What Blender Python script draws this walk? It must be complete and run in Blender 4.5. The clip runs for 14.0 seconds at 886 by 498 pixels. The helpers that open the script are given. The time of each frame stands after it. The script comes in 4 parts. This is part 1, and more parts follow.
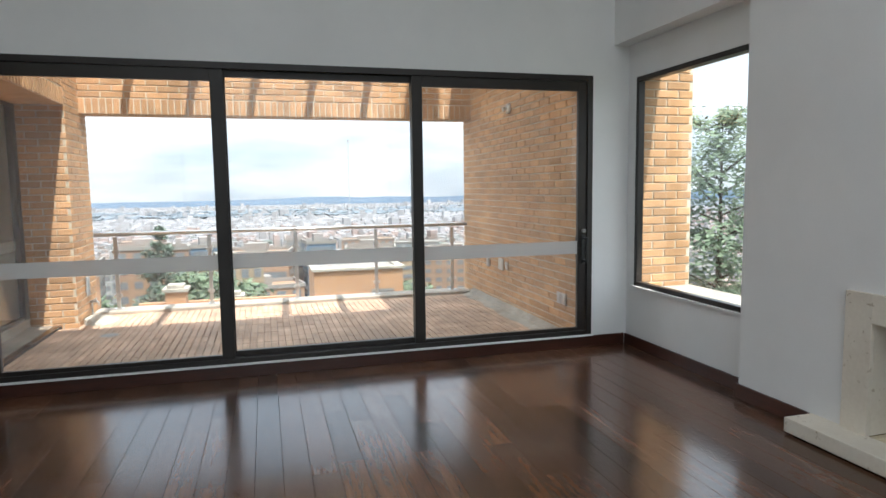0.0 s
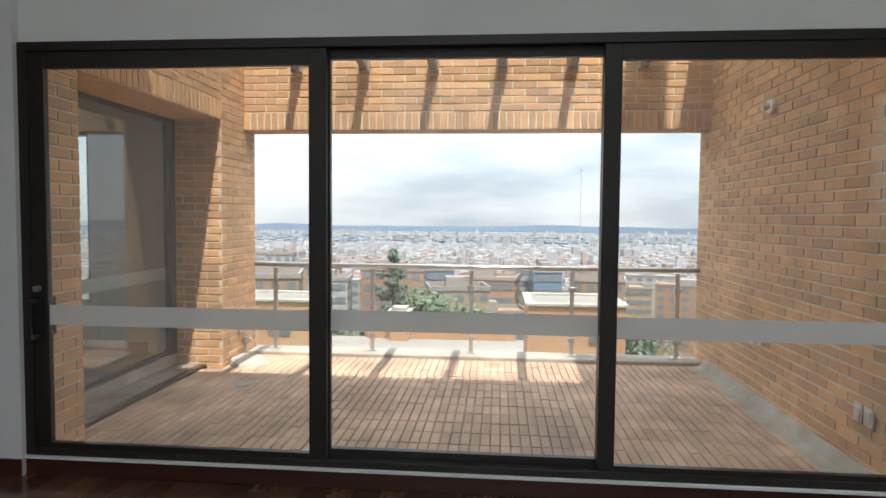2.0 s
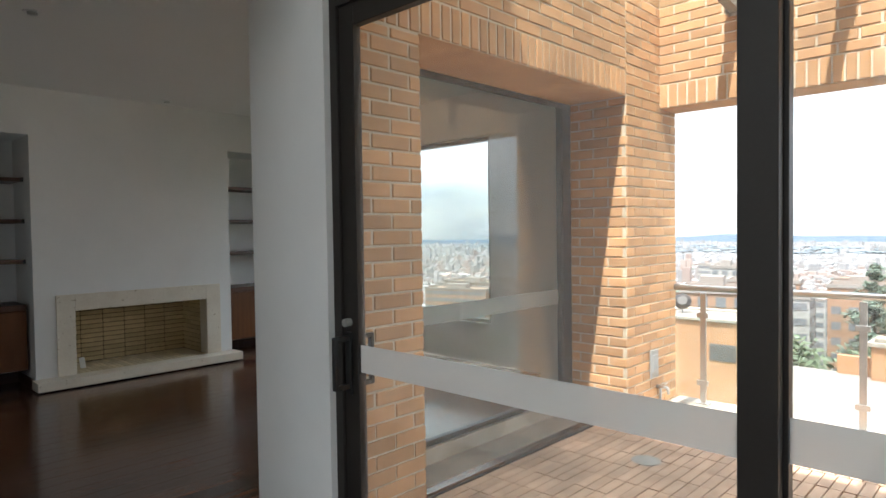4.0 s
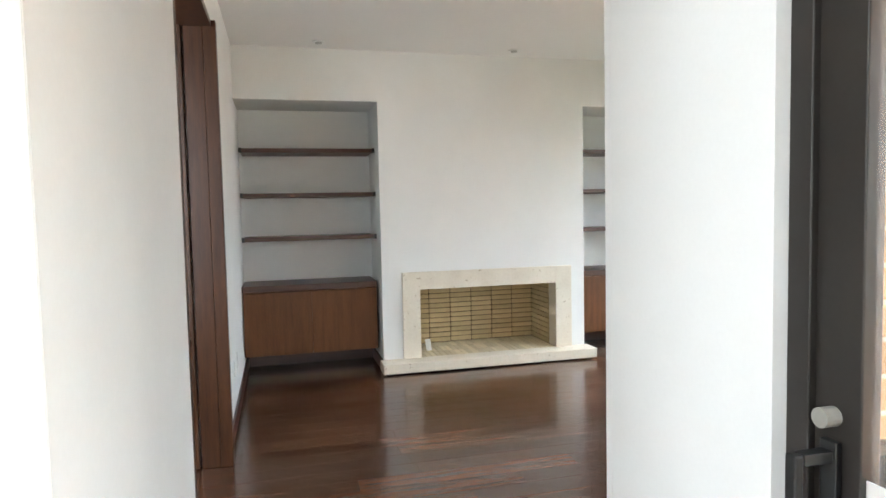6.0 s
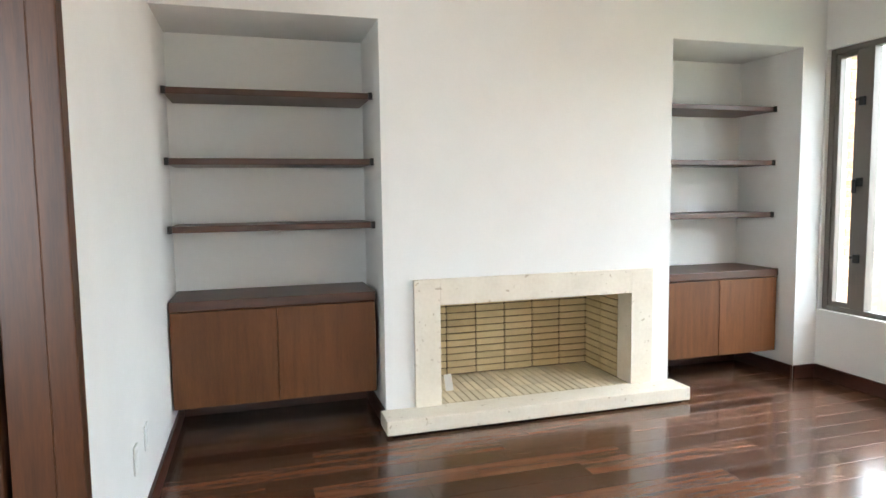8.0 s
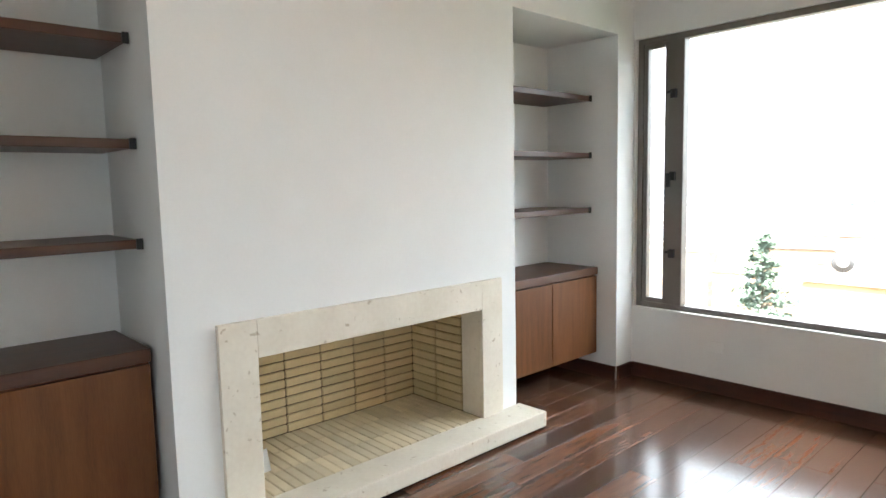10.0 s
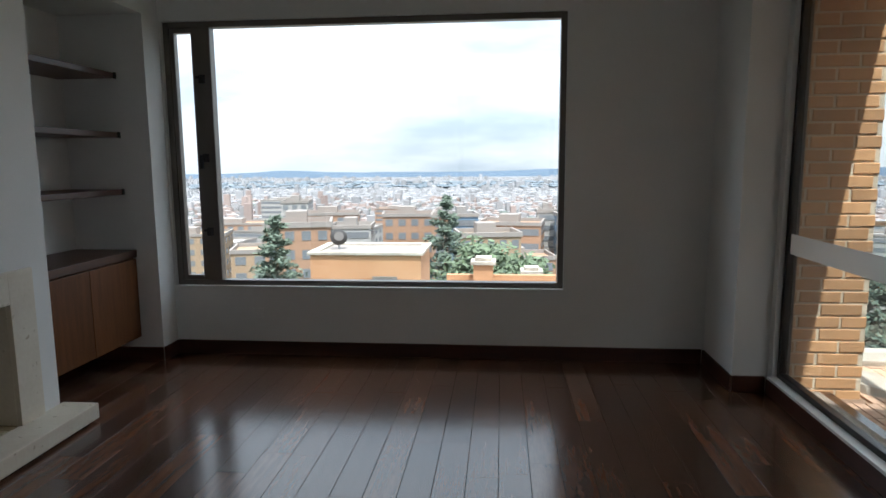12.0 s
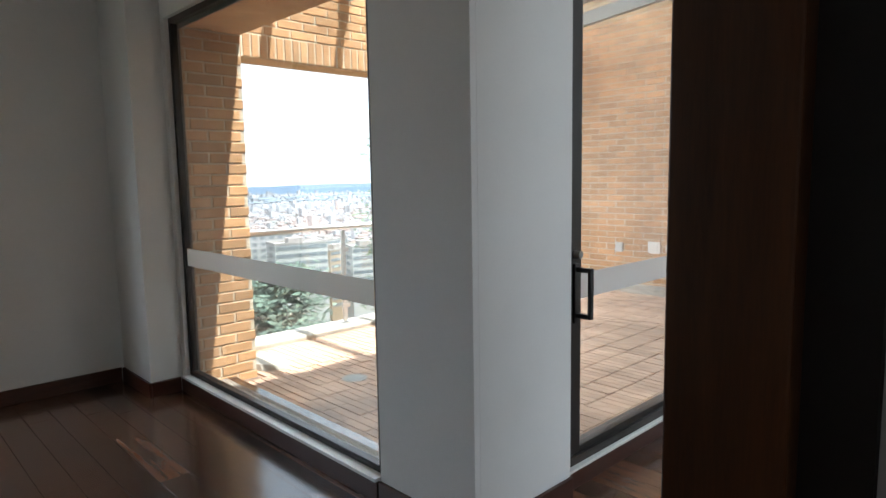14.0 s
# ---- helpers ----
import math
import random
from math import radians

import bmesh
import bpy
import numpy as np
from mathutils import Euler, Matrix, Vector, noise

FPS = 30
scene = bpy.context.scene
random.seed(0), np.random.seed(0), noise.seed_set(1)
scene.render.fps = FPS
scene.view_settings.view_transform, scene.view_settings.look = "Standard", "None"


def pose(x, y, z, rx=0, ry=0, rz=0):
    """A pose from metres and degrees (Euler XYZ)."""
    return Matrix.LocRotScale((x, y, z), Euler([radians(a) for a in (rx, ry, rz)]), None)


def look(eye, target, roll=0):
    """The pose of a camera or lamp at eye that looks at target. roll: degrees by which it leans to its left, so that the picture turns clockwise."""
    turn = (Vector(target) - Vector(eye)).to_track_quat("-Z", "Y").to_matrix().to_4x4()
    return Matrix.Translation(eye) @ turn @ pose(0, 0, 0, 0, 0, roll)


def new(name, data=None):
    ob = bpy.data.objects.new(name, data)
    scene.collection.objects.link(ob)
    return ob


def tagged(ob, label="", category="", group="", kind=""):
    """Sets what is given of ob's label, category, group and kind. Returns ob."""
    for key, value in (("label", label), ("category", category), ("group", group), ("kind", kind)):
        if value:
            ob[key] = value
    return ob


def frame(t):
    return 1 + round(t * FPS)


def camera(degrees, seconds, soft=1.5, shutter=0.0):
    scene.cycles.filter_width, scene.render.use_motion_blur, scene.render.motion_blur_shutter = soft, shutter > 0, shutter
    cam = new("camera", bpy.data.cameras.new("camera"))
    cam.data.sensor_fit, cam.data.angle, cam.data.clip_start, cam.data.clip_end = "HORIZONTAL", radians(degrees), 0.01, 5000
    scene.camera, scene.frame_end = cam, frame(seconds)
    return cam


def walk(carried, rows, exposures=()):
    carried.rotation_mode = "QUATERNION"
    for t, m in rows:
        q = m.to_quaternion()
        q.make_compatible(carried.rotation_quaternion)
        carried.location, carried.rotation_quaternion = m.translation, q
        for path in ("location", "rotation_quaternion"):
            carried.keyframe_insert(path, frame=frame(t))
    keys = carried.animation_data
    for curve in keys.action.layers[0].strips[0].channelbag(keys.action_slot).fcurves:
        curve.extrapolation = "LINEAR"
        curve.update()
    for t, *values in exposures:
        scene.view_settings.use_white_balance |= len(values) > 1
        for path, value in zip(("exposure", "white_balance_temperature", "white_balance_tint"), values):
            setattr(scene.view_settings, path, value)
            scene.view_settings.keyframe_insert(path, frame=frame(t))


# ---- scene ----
cam = camera(70.0, 14.0)
STOPS = [(0, 0.6), (1.5, 0.4), (2.5, 0.2), (3.0, 0.15), (3.5, 0.35), (4.0, 0.95), (6.3, 3.05), (9.4, 3.35), (10.0, 2.95), (10.5, 2.3), (11.0, 1.5), (11.5, 0.9), (12.0, 0.55), (12.5, 0.7), (13.0, 1.05), (14.0, 1.3)]
EXPOSURES = [(t, stops, 5950 if t < 1.2 else 6120 if t < 10.2 else 5850, 10) for t, stops in STOPS]
PATH = [
    (0, (0.255, 0.214, 1.448), (0.79, 2.131, 1.255), -0.8),
    (0.5, (0.498, 0.617, 1.463), (0.872, 2.572, 1.268), 0.2),
    (1, (0.668, 1.081, 1.469), (0.907, 3.059, 1.304), 0.5),
    (1.5, (0.83, 1.545, 1.468), (0.91, 3.539, 1.33), 0.0),
    (2, (0.897, 1.991, 1.467), (0.724, 3.98, 1.366), 0.5),
    (2.5, (0.868, 2.433, 1.472), (0.407, 4.377, 1.378), 0.6),
    (3, (0.862, 2.903, 1.466), (0.091, 4.747, 1.415), 0.6),
    (3.5, (0.631, 3.324, 1.423), (-0.412, 5.03, 1.381), -0.3),
    (4, (0.442, 3.666, 1.425), (-0.938, 5.112, 1.366), -0.8),
    (6.5, (-1.274, 4.524, 1.391), (-3.219, 4.972, 1.264), -1.2),
    (7, (-1.785, 4.612, 1.358), (-3.723, 5.094, 1.230), -0.7),
    (9.3, (-3.572, 4.458, 1.37), (-5.359, 5.325, 1.135), -1.1),
    (9.5, (-3.686, 4.495, 1.357), (-5.416, 5.477, 1.149), -0.8),
    (10, (-3.906, 4.458, 1.39), (-5.37, 5.805, 1.185), -1.2),
    (10.5, (-3.981, 4.418, 1.404), (-5.14, 6.035, 1.196), -1.7),
    (11, (-3.99, 4.356, 1.409), (-4.94, 6.102, 1.185), -1.7),
    (11.5, (-3.964, 4.241, 1.369), (-4.549, 6.138, 1.125), -0.8),
    (12, (-3.914, 4.136, 1.37), (-4.097, 6.109, 1.098), -0.4),
    (12.5, (-3.873, 4.133, 1.349), (-3.554, 6.088, 1.078), -0.6),
    (13, (-3.857, 4.065, 1.332), (-3.109, 5.903, 1.084), -1.2),
    (13.5, (-3.914, 3.966, 1.366), (-2.793, 5.605, 1.125), -0.4),
    (14, (-3.917, 3.738, 1.39), (-2.541, 5.172, 1.163), -1.0),
]
walk(cam, [(t, look(eye, target, roll)) for t, eye, target, roll in PATH], EXPOSURES)

# ---- world, sun, lights ----
SUN_DIR = Vector((-0.146, 0.42, -1.0)).normalized()      # the way the light travels
world = bpy.data.worlds.new("world")
scene.world = world
world.use_nodes = True
wn, wl = world.node_tree.nodes, world.node_tree.links
wn.clear()
w_out = wn.new("ShaderNodeOutputWorld")
w_bg = wn.new("ShaderNodeBackground")
w_sky = wn.new("ShaderNodeTexSky")
w_sky.sky_type, w_sky.sun_disc = "NISHITA", False
w_sky.sun_elevation = math.asin(-SUN_DIR.z)
w_sky.sun_rotation = math.atan2(-SUN_DIR.x, -SUN_DIR.y)
w_tc = wn.new("ShaderNodeTexCoord")
w_map = wn.new("ShaderNodeMapping")
w_map.inputs["Scale"].default_value = (1.6, 1.6, 7.0)
w_noise = wn.new("ShaderNodeTexNoise")
w_noise.inputs["Scale"].default_value = 1.7
w_noise.inputs["Detail"].default_value = 7.0
w_noise.inputs["Roughness"].default_value = 0.55
w_ramp = wn.new("ShaderNodeValToRGB")
w_ramp.color_ramp.elements[0].position, w_ramp.color_ramp.elements[0].color = 0.36, (4.9, 5.5, 6.1, 1)
w_ramp.color_ramp.elements[1].position, w_ramp.color_ramp.elements[1].color = 0.58, (8.6, 8.7, 8.7, 1)
w_mix = wn.new("ShaderNodeMixRGB")
w_mix.inputs[0].default_value = 0.85
wl.new(w_tc.outputs["Generated"], w_map.inputs["Vector"])
wl.new(w_map.outputs["Vector"], w_noise.inputs["Vector"])
wl.new(w_noise.outputs["Fac"], w_ramp.inputs["Fac"])
wl.new(w_sky.outputs["Color"], w_mix.inputs[1])
wl.new(w_ramp.outputs["Color"], w_mix.inputs[2])
# an overcast sky is up to three times as bright overhead as at the horizon
w_sep, w_rise, w_up = wn.new("ShaderNodeSeparateXYZ"), wn.new("ShaderNodeMath"), wn.new("ShaderNodeVectorMath")
w_rise.operation, w_rise.use_clamp = "MULTIPLY_ADD", False
w_rise.inputs[1].default_value, w_rise.inputs[2].default_value = 1.9, 0.74
w_up.operation = "SCALE"
wl.new(w_tc.outputs["Generated"], w_sep.inputs[0])
wl.new(w_sep.outputs["Z"], w_rise.inputs[0])
wl.new(w_mix.outputs["Color"], w_up.inputs[0])
wl.new(w_rise.outputs[0], w_up.inputs["Scale"])
wl.new(w_up.outputs[0], w_bg.inputs["Color"])
w_bg.inputs["Strength"].default_value = 0.15
wl.new(w_bg.outputs["Background"], w_out.inputs["Surface"])

sun = new("sun", bpy.data.lights.new("sun", "SUN"))
sun.data.energy, sun.data.angle, sun.data.color = 6.5, radians(0.6), (1.0, 0.94, 0.85)
sun.matrix_world = look((0, 0, 30), Vector((0, 0, 30)) + SUN_DIR)


def fill_light(name, eye, target, w, h, power, colour=(0.95, 0.98, 1.0)):
    ob = new(name, bpy.data.lights.new(name, "AREA"))
    ob.data.shape, ob.data.size, ob.data.size_y, ob.data.energy, ob.data.color = "RECTANGLE", w, h, power, colour
    ob.matrix_world = look(eye, target)
    return ob


# Unseen lamp under the closed ceiling, added to brighten the living room.
fill_light("ceiling_fill", (0.8, 0.2, 4.88), (0.8, 0.21, 0), 4.2, 4.6, 54)
# Lamp added at the hall's blank end wall to brighten the hall.
fill_light("hall_fill", (-1.97, 2.85, 1.5), (-6.0, 2.85, 1.4), 1.3, 1.8, 10)


# ---- materials ----
def material(name, colour, rough=0.6, metal=0.0, spread=0.0, scale=4.0, fine=60.0, bump=0.1, spec=0.5, vary=0.0, island=False, dark=None, stretch=(1, 1, 1), coat=0.0, stain=0.0, stain_scale=1.2):
    """Two scales of noise over the base colour, bump from the fine one, and a change from piece to piece."""
    m = bpy.data.materials.new(name)
    m.use_nodes = True
    n, l = m.node_tree.nodes, m.node_tree.links
    b = n["Principled BSDF"]
    b.inputs["Roughness"].default_value, b.inputs["Metallic"].default_value = rough, metal
    b.inputs["Specular IOR Level"].default_value = spec
    b.inputs["Coat Weight"].default_value = coat
    b.inputs["Coat Roughness"].default_value = 0.12
    tc, mp = n.new("ShaderNodeTexCoord"), n.new("ShaderNodeMapping")
    mp.inputs["Scale"].default_value = stretch
    l.new(tc.outputs["Object"], mp.inputs["Vector"])
    big, small = n.new("ShaderNodeTexNoise"), n.new("ShaderNodeTexNoise")
    big.inputs["Scale"].default_value, big.inputs["Detail"].default_value = scale, 4
    small.inputs["Scale"].default_value, small.inputs["Detail"].default_value = fine, 3
    vec = mp.outputs["Vector"]
    if vary:
        seed = n.new("ShaderNodeNewGeometry") if island else n.new("ShaderNodeObjectInfo")
        value = seed.outputs["Random Per Island"] if island else seed.outputs["Random"]
        far, add = n.new("ShaderNodeMath"), n.new("ShaderNodeVectorMath")
        far.operation, far.inputs[1].default_value = "MULTIPLY", 37.0
        l.new(value, far.inputs[0])
        l.new(vec, add.inputs[0])
        l.new(far.outputs[0], add.inputs[1])
        vec = add.outputs[0]
    for t in (big, small):
        l.new(vec, t.inputs["Vector"])
    c0 = Vector(colour)
    c1 = Vector(dark) if dark else c0 * (1 - spread)
    ramp = n.new("ShaderNodeValToRGB")
    ramp.color_ramp.elements[0].position, ramp.color_ramp.elements[1].position = 0.3, 0.7
    ramp.color_ramp.elements[0].color, ramp.color_ramp.elements[1].color = (*c1, 1), (*c0, 1)
    both = n.new("ShaderNodeMixRGB")
    both.inputs[0].default_value = 0.35
    l.new(big.outputs["Fac"], both.inputs[1])
    l.new(small.outputs["Fac"], both.inputs[2])
    l.new(both.outputs["Color"], ramp.inputs["Fac"])
    out = ramp.outputs["Color"]
    if vary:
        hsv, rng = n.new("ShaderNodeHueSaturation"), n.new("ShaderNodeMapRange")
        rng.inputs["To Min"].default_value, rng.inputs["To Max"].default_value = 1 - vary, 1 + vary
        l.new(value, rng.inputs["Value"])
        l.new(rng.outputs["Result"], hsv.inputs["Value"])
        l.new(out, hsv.inputs["Color"])
        out = hsv.outputs["Color"]
    if stain:
        geo, sn, sr, sm = n.new("ShaderNodeNewGeometry"), n.new("ShaderNodeTexNoise"), n.new("ShaderNodeMapRange"), n.new("ShaderNodeHueSaturation")
        sn.inputs["Scale"].default_value, sn.inputs["Detail"].default_value, sn.inputs["Roughness"].default_value = stain_scale, 6, 0.65
        sr.inputs["From Min"].default_value, sr.inputs["From Max"].default_value = 0.35, 0.65
        sr.inputs["To Min"].default_value, sr.inputs["To Max"].default_value = 1 - stain, 1 + stain * 0.4
        l.new(geo.outputs["Position"], sn.inputs["Vector"])
        l.new(sn.outputs["Fac"], sr.inputs["Value"])
        l.new(sr.outputs["Result"], sm.inputs["Value"])
        l.new(out, sm.inputs["Color"])
        out = sm.outputs["Color"]
    l.new(out, b.inputs["Base Color"])
    if bump:
        bp = n.new("ShaderNodeBump")
        bp.inputs["Strength"].default_value, bp.inputs["Distance"].default_value = bump, 0.004
        l.new(small.outputs["Fac"], bp.inputs["Height"])
        l.new(bp.outputs["Normal"], b.inputs["Normal"])
    return m


PLASTER = material("plaster", (0.80, 0.80, 0.78), 0.75, spread=0.05, scale=1.2, fine=90, bump=0.06, stain=0.03)
CEILING = material("ceiling_paint", (0.82, 0.81, 0.79), 0.8, spread=0.04, scale=1.0, fine=80, bump=0.04)
FLOOR_WOOD = material("floor_wood", (0.128, 0.058, 0.030), 0.20, dark=(0.052, 0.022, 0.012), scale=3, fine=26, bump=0.05, vary=0.5, stretch=(0.9, 9, 9), coat=0.22, stain=0.18)
FLOOR_WOOD_J = material("floor_wood_joined", (0.128, 0.058, 0.030), 0.20, dark=(0.052, 0.022, 0.012), scale=3, fine=26, bump=0.05, vary=0.5, island=True, stretch=(9, 0.9, 9), coat=0.22, stain=0.18)
JOINT_DARK = material("joint_dark", (0.012, 0.008, 0.006), 0.6, spread=0.3)
BASE_WOOD = material("baseboard_wood", (0.07, 0.022, 0.011), 0.35, dark=(0.035, 0.012, 0.007), scale=4, fine=40, bump=0.05, stretch=(1, 1, 8))
CAB_WOOD = material("cabinet_wood", (0.18, 0.071, 0.026), 0.45, dark=(0.10, 0.038, 0.014), spec=0.3, scale=3, fine=30, bump=0.06, stretch=(10, 10, 0.8), vary=0.1, stain=0.15)
SHELF_WOOD = material("shelf_wood", (0.095, 0.037, 0.018), 0.38, dark=(0.05, 0.02, 0.011), scale=3, fine=30, bump=0.05, stretch=(10, 0.8, 10))
DOOR_WOOD = material("door_wood", (0.085, 0.030, 0.009), 0.38, dark=(0.03, 0.011, 0.004), spec=0.35, scale=3, fine=30, bump=0.05, stretch=(10, 10, 0.7))
BRICK = material("brick", (0.66, 0.385, 0.19), 0.85, dark=(0.49, 0.27, 0.12), scale=9, fine=120, bump=0.5, vary=0.2, stain=0.22)
BRICK_J = material("brick_joined", (0.66, 0.385, 0.19), 0.85, dark=(0.49, 0.27, 0.12), scale=9, fine=120, bump=0.5, vary=0.2, island=True, stain=0.22)
MORTAR = material("mortar", (0.80, 0.70, 0.54), 0.9, spread=0.35, scale=6, fine=110, bump=0.5, stain=0.2)
PAVER = material("paver", (0.56, 0.37, 0.25), 0.85, dark=(0.45, 0.28, 0.18), scale=5, fine=100, bump=0.4, vary=0.14, stain=0.38)
PAVER_J = material("paver_joined", (0.56, 0.37, 0.25), 0.85, dark=(0.45, 0.28, 0.18), scale=5, fine=100, bump=0.4, vary=0.14, island=True, stain=0.38)
PAVER_BED = material("paver_bed", (0.36, 0.23, 0.15), 0.95, spread=0.5, scale=3, fine=80, bump=0.4, stain=0.38)
CONCRETE = material("concrete", (0.50, 0.44, 0.36), 0.9, spread=0.4, scale=5, fine=70, bump=0.4, stain=0.35)
CEMENT = material("stained_cement", (0.33, 0.27, 0.21), 0.9, spread=0.45, scale=5, fine=70, bump=0.4, stain=0.3)
FRAME = material("bronze_frame", (0.032, 0.027, 0.023), 0.4, metal=0.3, spread=0.2, scale=3, fine=90, bump=0.02)
FRAME_GREY = material("grey_window_frame", (0.19, 0.17, 0.15), 0.42, metal=0.4, spread=0.15, scale=3, fine=90, bump=0.02)
BLACK = material("black_handle", (0.012, 0.012, 0.012), 0.35, spread=0.3, bump=0.0)
CHROME = material("brushed_steel", (0.62, 0.61, 0.59), 0.28, metal=0.9, spread=0.1, scale=5, fine=140, bump=0.02)
RAFTER = material("rafter_paint", (0.30, 0.29, 0.26), 0.6, spread=0.25, scale=5, fine=60, bump=0.1)
STONE = material("travertine", (0.77, 0.71, 0.60), 0.5, dark=(0.66, 0.59, 0.48), scale=5, fine=45, bump=0.12)
def pitted(m):
    """Small dark pits, as in filled travertine."""
    n, l = m.node_tree.nodes, m.node_tree.links
    p = n["Principled BSDF"]
    src = p.inputs["Base Color"].links[0].from_socket
    tc, t, r, x = n.new("ShaderNodeTexCoord"), n.new("ShaderNodeTexNoise"), n.new("ShaderNodeValToRGB"), n.new("ShaderNodeMixRGB")
    t.inputs["Scale"].default_value, t.inputs["Detail"].default_value = 24, 6
    r.color_ramp.elements[0].position, r.color_ramp.elements[1].position = 0.66, 0.70
    x.inputs[2].default_value = (0.50, 0.42, 0.31, 1)
    l.new(tc.outputs["Object"], t.inputs["Vector"])
    l.new(t.outputs["Fac"], r.inputs["Fac"])
    l.new(r.outputs["Color"], x.inputs[0])
    l.new(src, x.inputs[1])
    l.new(x.outputs["Color"], p.inputs["Base Color"])


pitted(STONE)
FIREBRICK = material("firebrick", (0.62, 0.49, 0.27), 0.8, dark=(0.50, 0.39, 0.22), scale=8, fine=90, bump=0.25, vary=0.1)
PALE_FIREBRICK = material("pale_firebrick", (0.72, 0.62, 0.43), 0.8, dark=(0.60, 0.51, 0.34), scale=8, fine=90, bump=0.25, vary=0.1)
FIRE_BED = material("hearth_bed", (0.45, 0.36, 0.22), 0.9, spread=0.3, bump=0.2)
SOOT = material("fire_joint", (0.10, 0.075, 0.045), 0.95, spread=0.4, bump=0.2)
WHITE_PLASTIC = material("white_plastic", (0.80, 0.80, 0.78), 0.35, spread=0.04, bump=0.0)
GREY_PLASTIC = material("grey_plastic", (0.35, 0.36, 0.36), 0.45, spread=0.1, bump=0.02)


def glass(name, tint, base=0.035, dust=0.0):
    m = bpy.data.materials.new(name)
    m.use_nodes = True
    n, l = m.node_tree.nodes, m.node_tree.links
    n.clear()
    o, mix, tr, gl, fr = (n.new("ShaderNode" + k) for k in ("OutputMaterial", "MixShader", "BsdfTransparent", "BsdfGlossy", "LayerWeight"))
    tr.inputs["Color"].default_value = (*tint, 1)
    gl.inputs["Roughness"].default_value = 0.0
    fr.inputs["Blend"].default_value = 0.5
    pw, ma = n.new("ShaderNodeMath"), n.new("ShaderNodeMath")
    pw.operation, pw.inputs[1].default_value = "POWER", 4.0
    ma.operation, ma.inputs[1].default_value, ma.inputs[2].default_value = "MULTIPLY_ADD", 0.6, base
    l.new(fr.outputs["Facing"], pw.inputs[0])
    l.new(pw.outputs[0], ma.inputs[0])
    l.new(ma.outputs[0], mix.inputs["Fac"])
    l.new(tr.outputs[0], mix.inputs[1])
    l.new(gl.outputs[0], mix.inputs[2])
    out = mix.outputs[0]
    if dust:
        # a thin veil of dust that scatters the daylight
        veil, tl, no = n.new("ShaderNodeMixShader"), n.new("ShaderNodeBsdfTranslucent"), n.new("ShaderNodeTexNoise")
        rg = n.new("ShaderNodeMapRange")
        no.inputs["Scale"].default_value, no.inputs["Detail"].default_value = 1.6, 5
        rg.inputs["From Min"].default_value, rg.inputs["From Max"].default_value = 0.3, 0.7
        rg.inputs["To Min"].default_value, rg.inputs["To Max"].default_value = dust * 0.55, dust * 1.45
        tl.inputs["Color"].default_value = (0.8, 0.78, 0.74, 1)
        l.new(no.outputs["Fac"], rg.inputs["Value"])
        l.new(rg.outputs["Result"], veil.inputs["Fac"])
        l.new(out, veil.inputs[1])
        l.new(tl.outputs[0], veil.inputs[2])
        out = veil.outputs[0]
    l.new(out, o.inputs["Surface"])
    return m


DOOR_GLASS = glass("dusty_door_glass", (0.97, 0.98, 0.97), 0.035, 0.045)
STUDY_GLASS = glass("reflective_glass", (0.93, 0.955, 0.945), 0.085, 0.012)
GLASS = glass("clear_glass", (0.95, 0.965, 0.955))
ROOF_GLASS = glass("roof_glass", (0.86, 0.91, 0.90))


def frosted():
    m = bpy.data.materials.new("frosted_film")
    m.use_nodes = True
    n, l = m.node_tree.nodes, m.node_tree.links
    n.clear()
    o, mix, tr, df = (n.new("ShaderNode" + k) for k in ("OutputMaterial", "MixShader", "BsdfTransparent", "BsdfTranslucent"))
    add, d2 = n.new("ShaderNodeMixShader"), n.new("ShaderNodeBsdfDiffuse")
    df.inputs["Color"].default_value = (0.62, 0.63, 0.62, 1)
    d2.inputs["Color"].default_value = (0.7, 0.7, 0.7, 1)
    l.new(df.outputs[0], add.inputs[1])
    l.new(d2.outputs[0], add.inputs[2])
    add.inputs[0].default_value = 0.35
    mix.inputs[0].default_value = 0.78
    l.new(tr.outputs[0], mix.inputs[1])
    l.new(add.outputs[0], mix.inputs[2])
    l.new(mix.outputs[0], o.inputs["Surface"])
    return m


FROST = frosted()


# ---- builders ----
def bx(bm, x0, x1, y0, y1, z0, z1, bevel=0.0):
    x0, x1, y0, y1, z0, z1 = min(x0, x1), max(x0, x1), min(y0, y1), max(y0, y1), min(z0, z1), max(z0, z1)
    r = bmesh.ops.create_cube(bm, size=1.0, matrix=Matrix.LocRotScale(((x0 + x1) / 2, (y0 + y1) / 2, (z0 + z1) / 2), None, (x1 - x0, y1 - y0, z1 - z0)))
    if bevel:
        bmesh.ops.bevel(bm, geom=list({e for v in r["verts"] for e in v.link_edges}), offset=bevel, segments=2, profile=0.5, affect="EDGES")
    return bm


def cyl(bm, a, b, r, seg=16, r2=None):
    a, b = Vector(a), Vector(b)
    m = Matrix.Translation((a + b) / 2) @ (b - a).to_track_quat("Z", "Y").to_matrix().to_4x4()
    bmesh.ops.create_cone(bm, cap_ends=True, segments=seg, radius1=r, radius2=r if r2 is None else r2, depth=(b - a).length, matrix=m)
    return bm


def part(name, bm, mat, parent=None, label="", smooth=False):
    me = bpy.data.meshes.new(name)
    bm.to_mesh(me)
    bm.free()
    if smooth:
        for p in me.polygons:
            p.use_smooth = True
    me.materials.append(mat)
    ob = new(name, me)
    ob.parent = parent
    if label:
        ob["label"] = label
    return ob


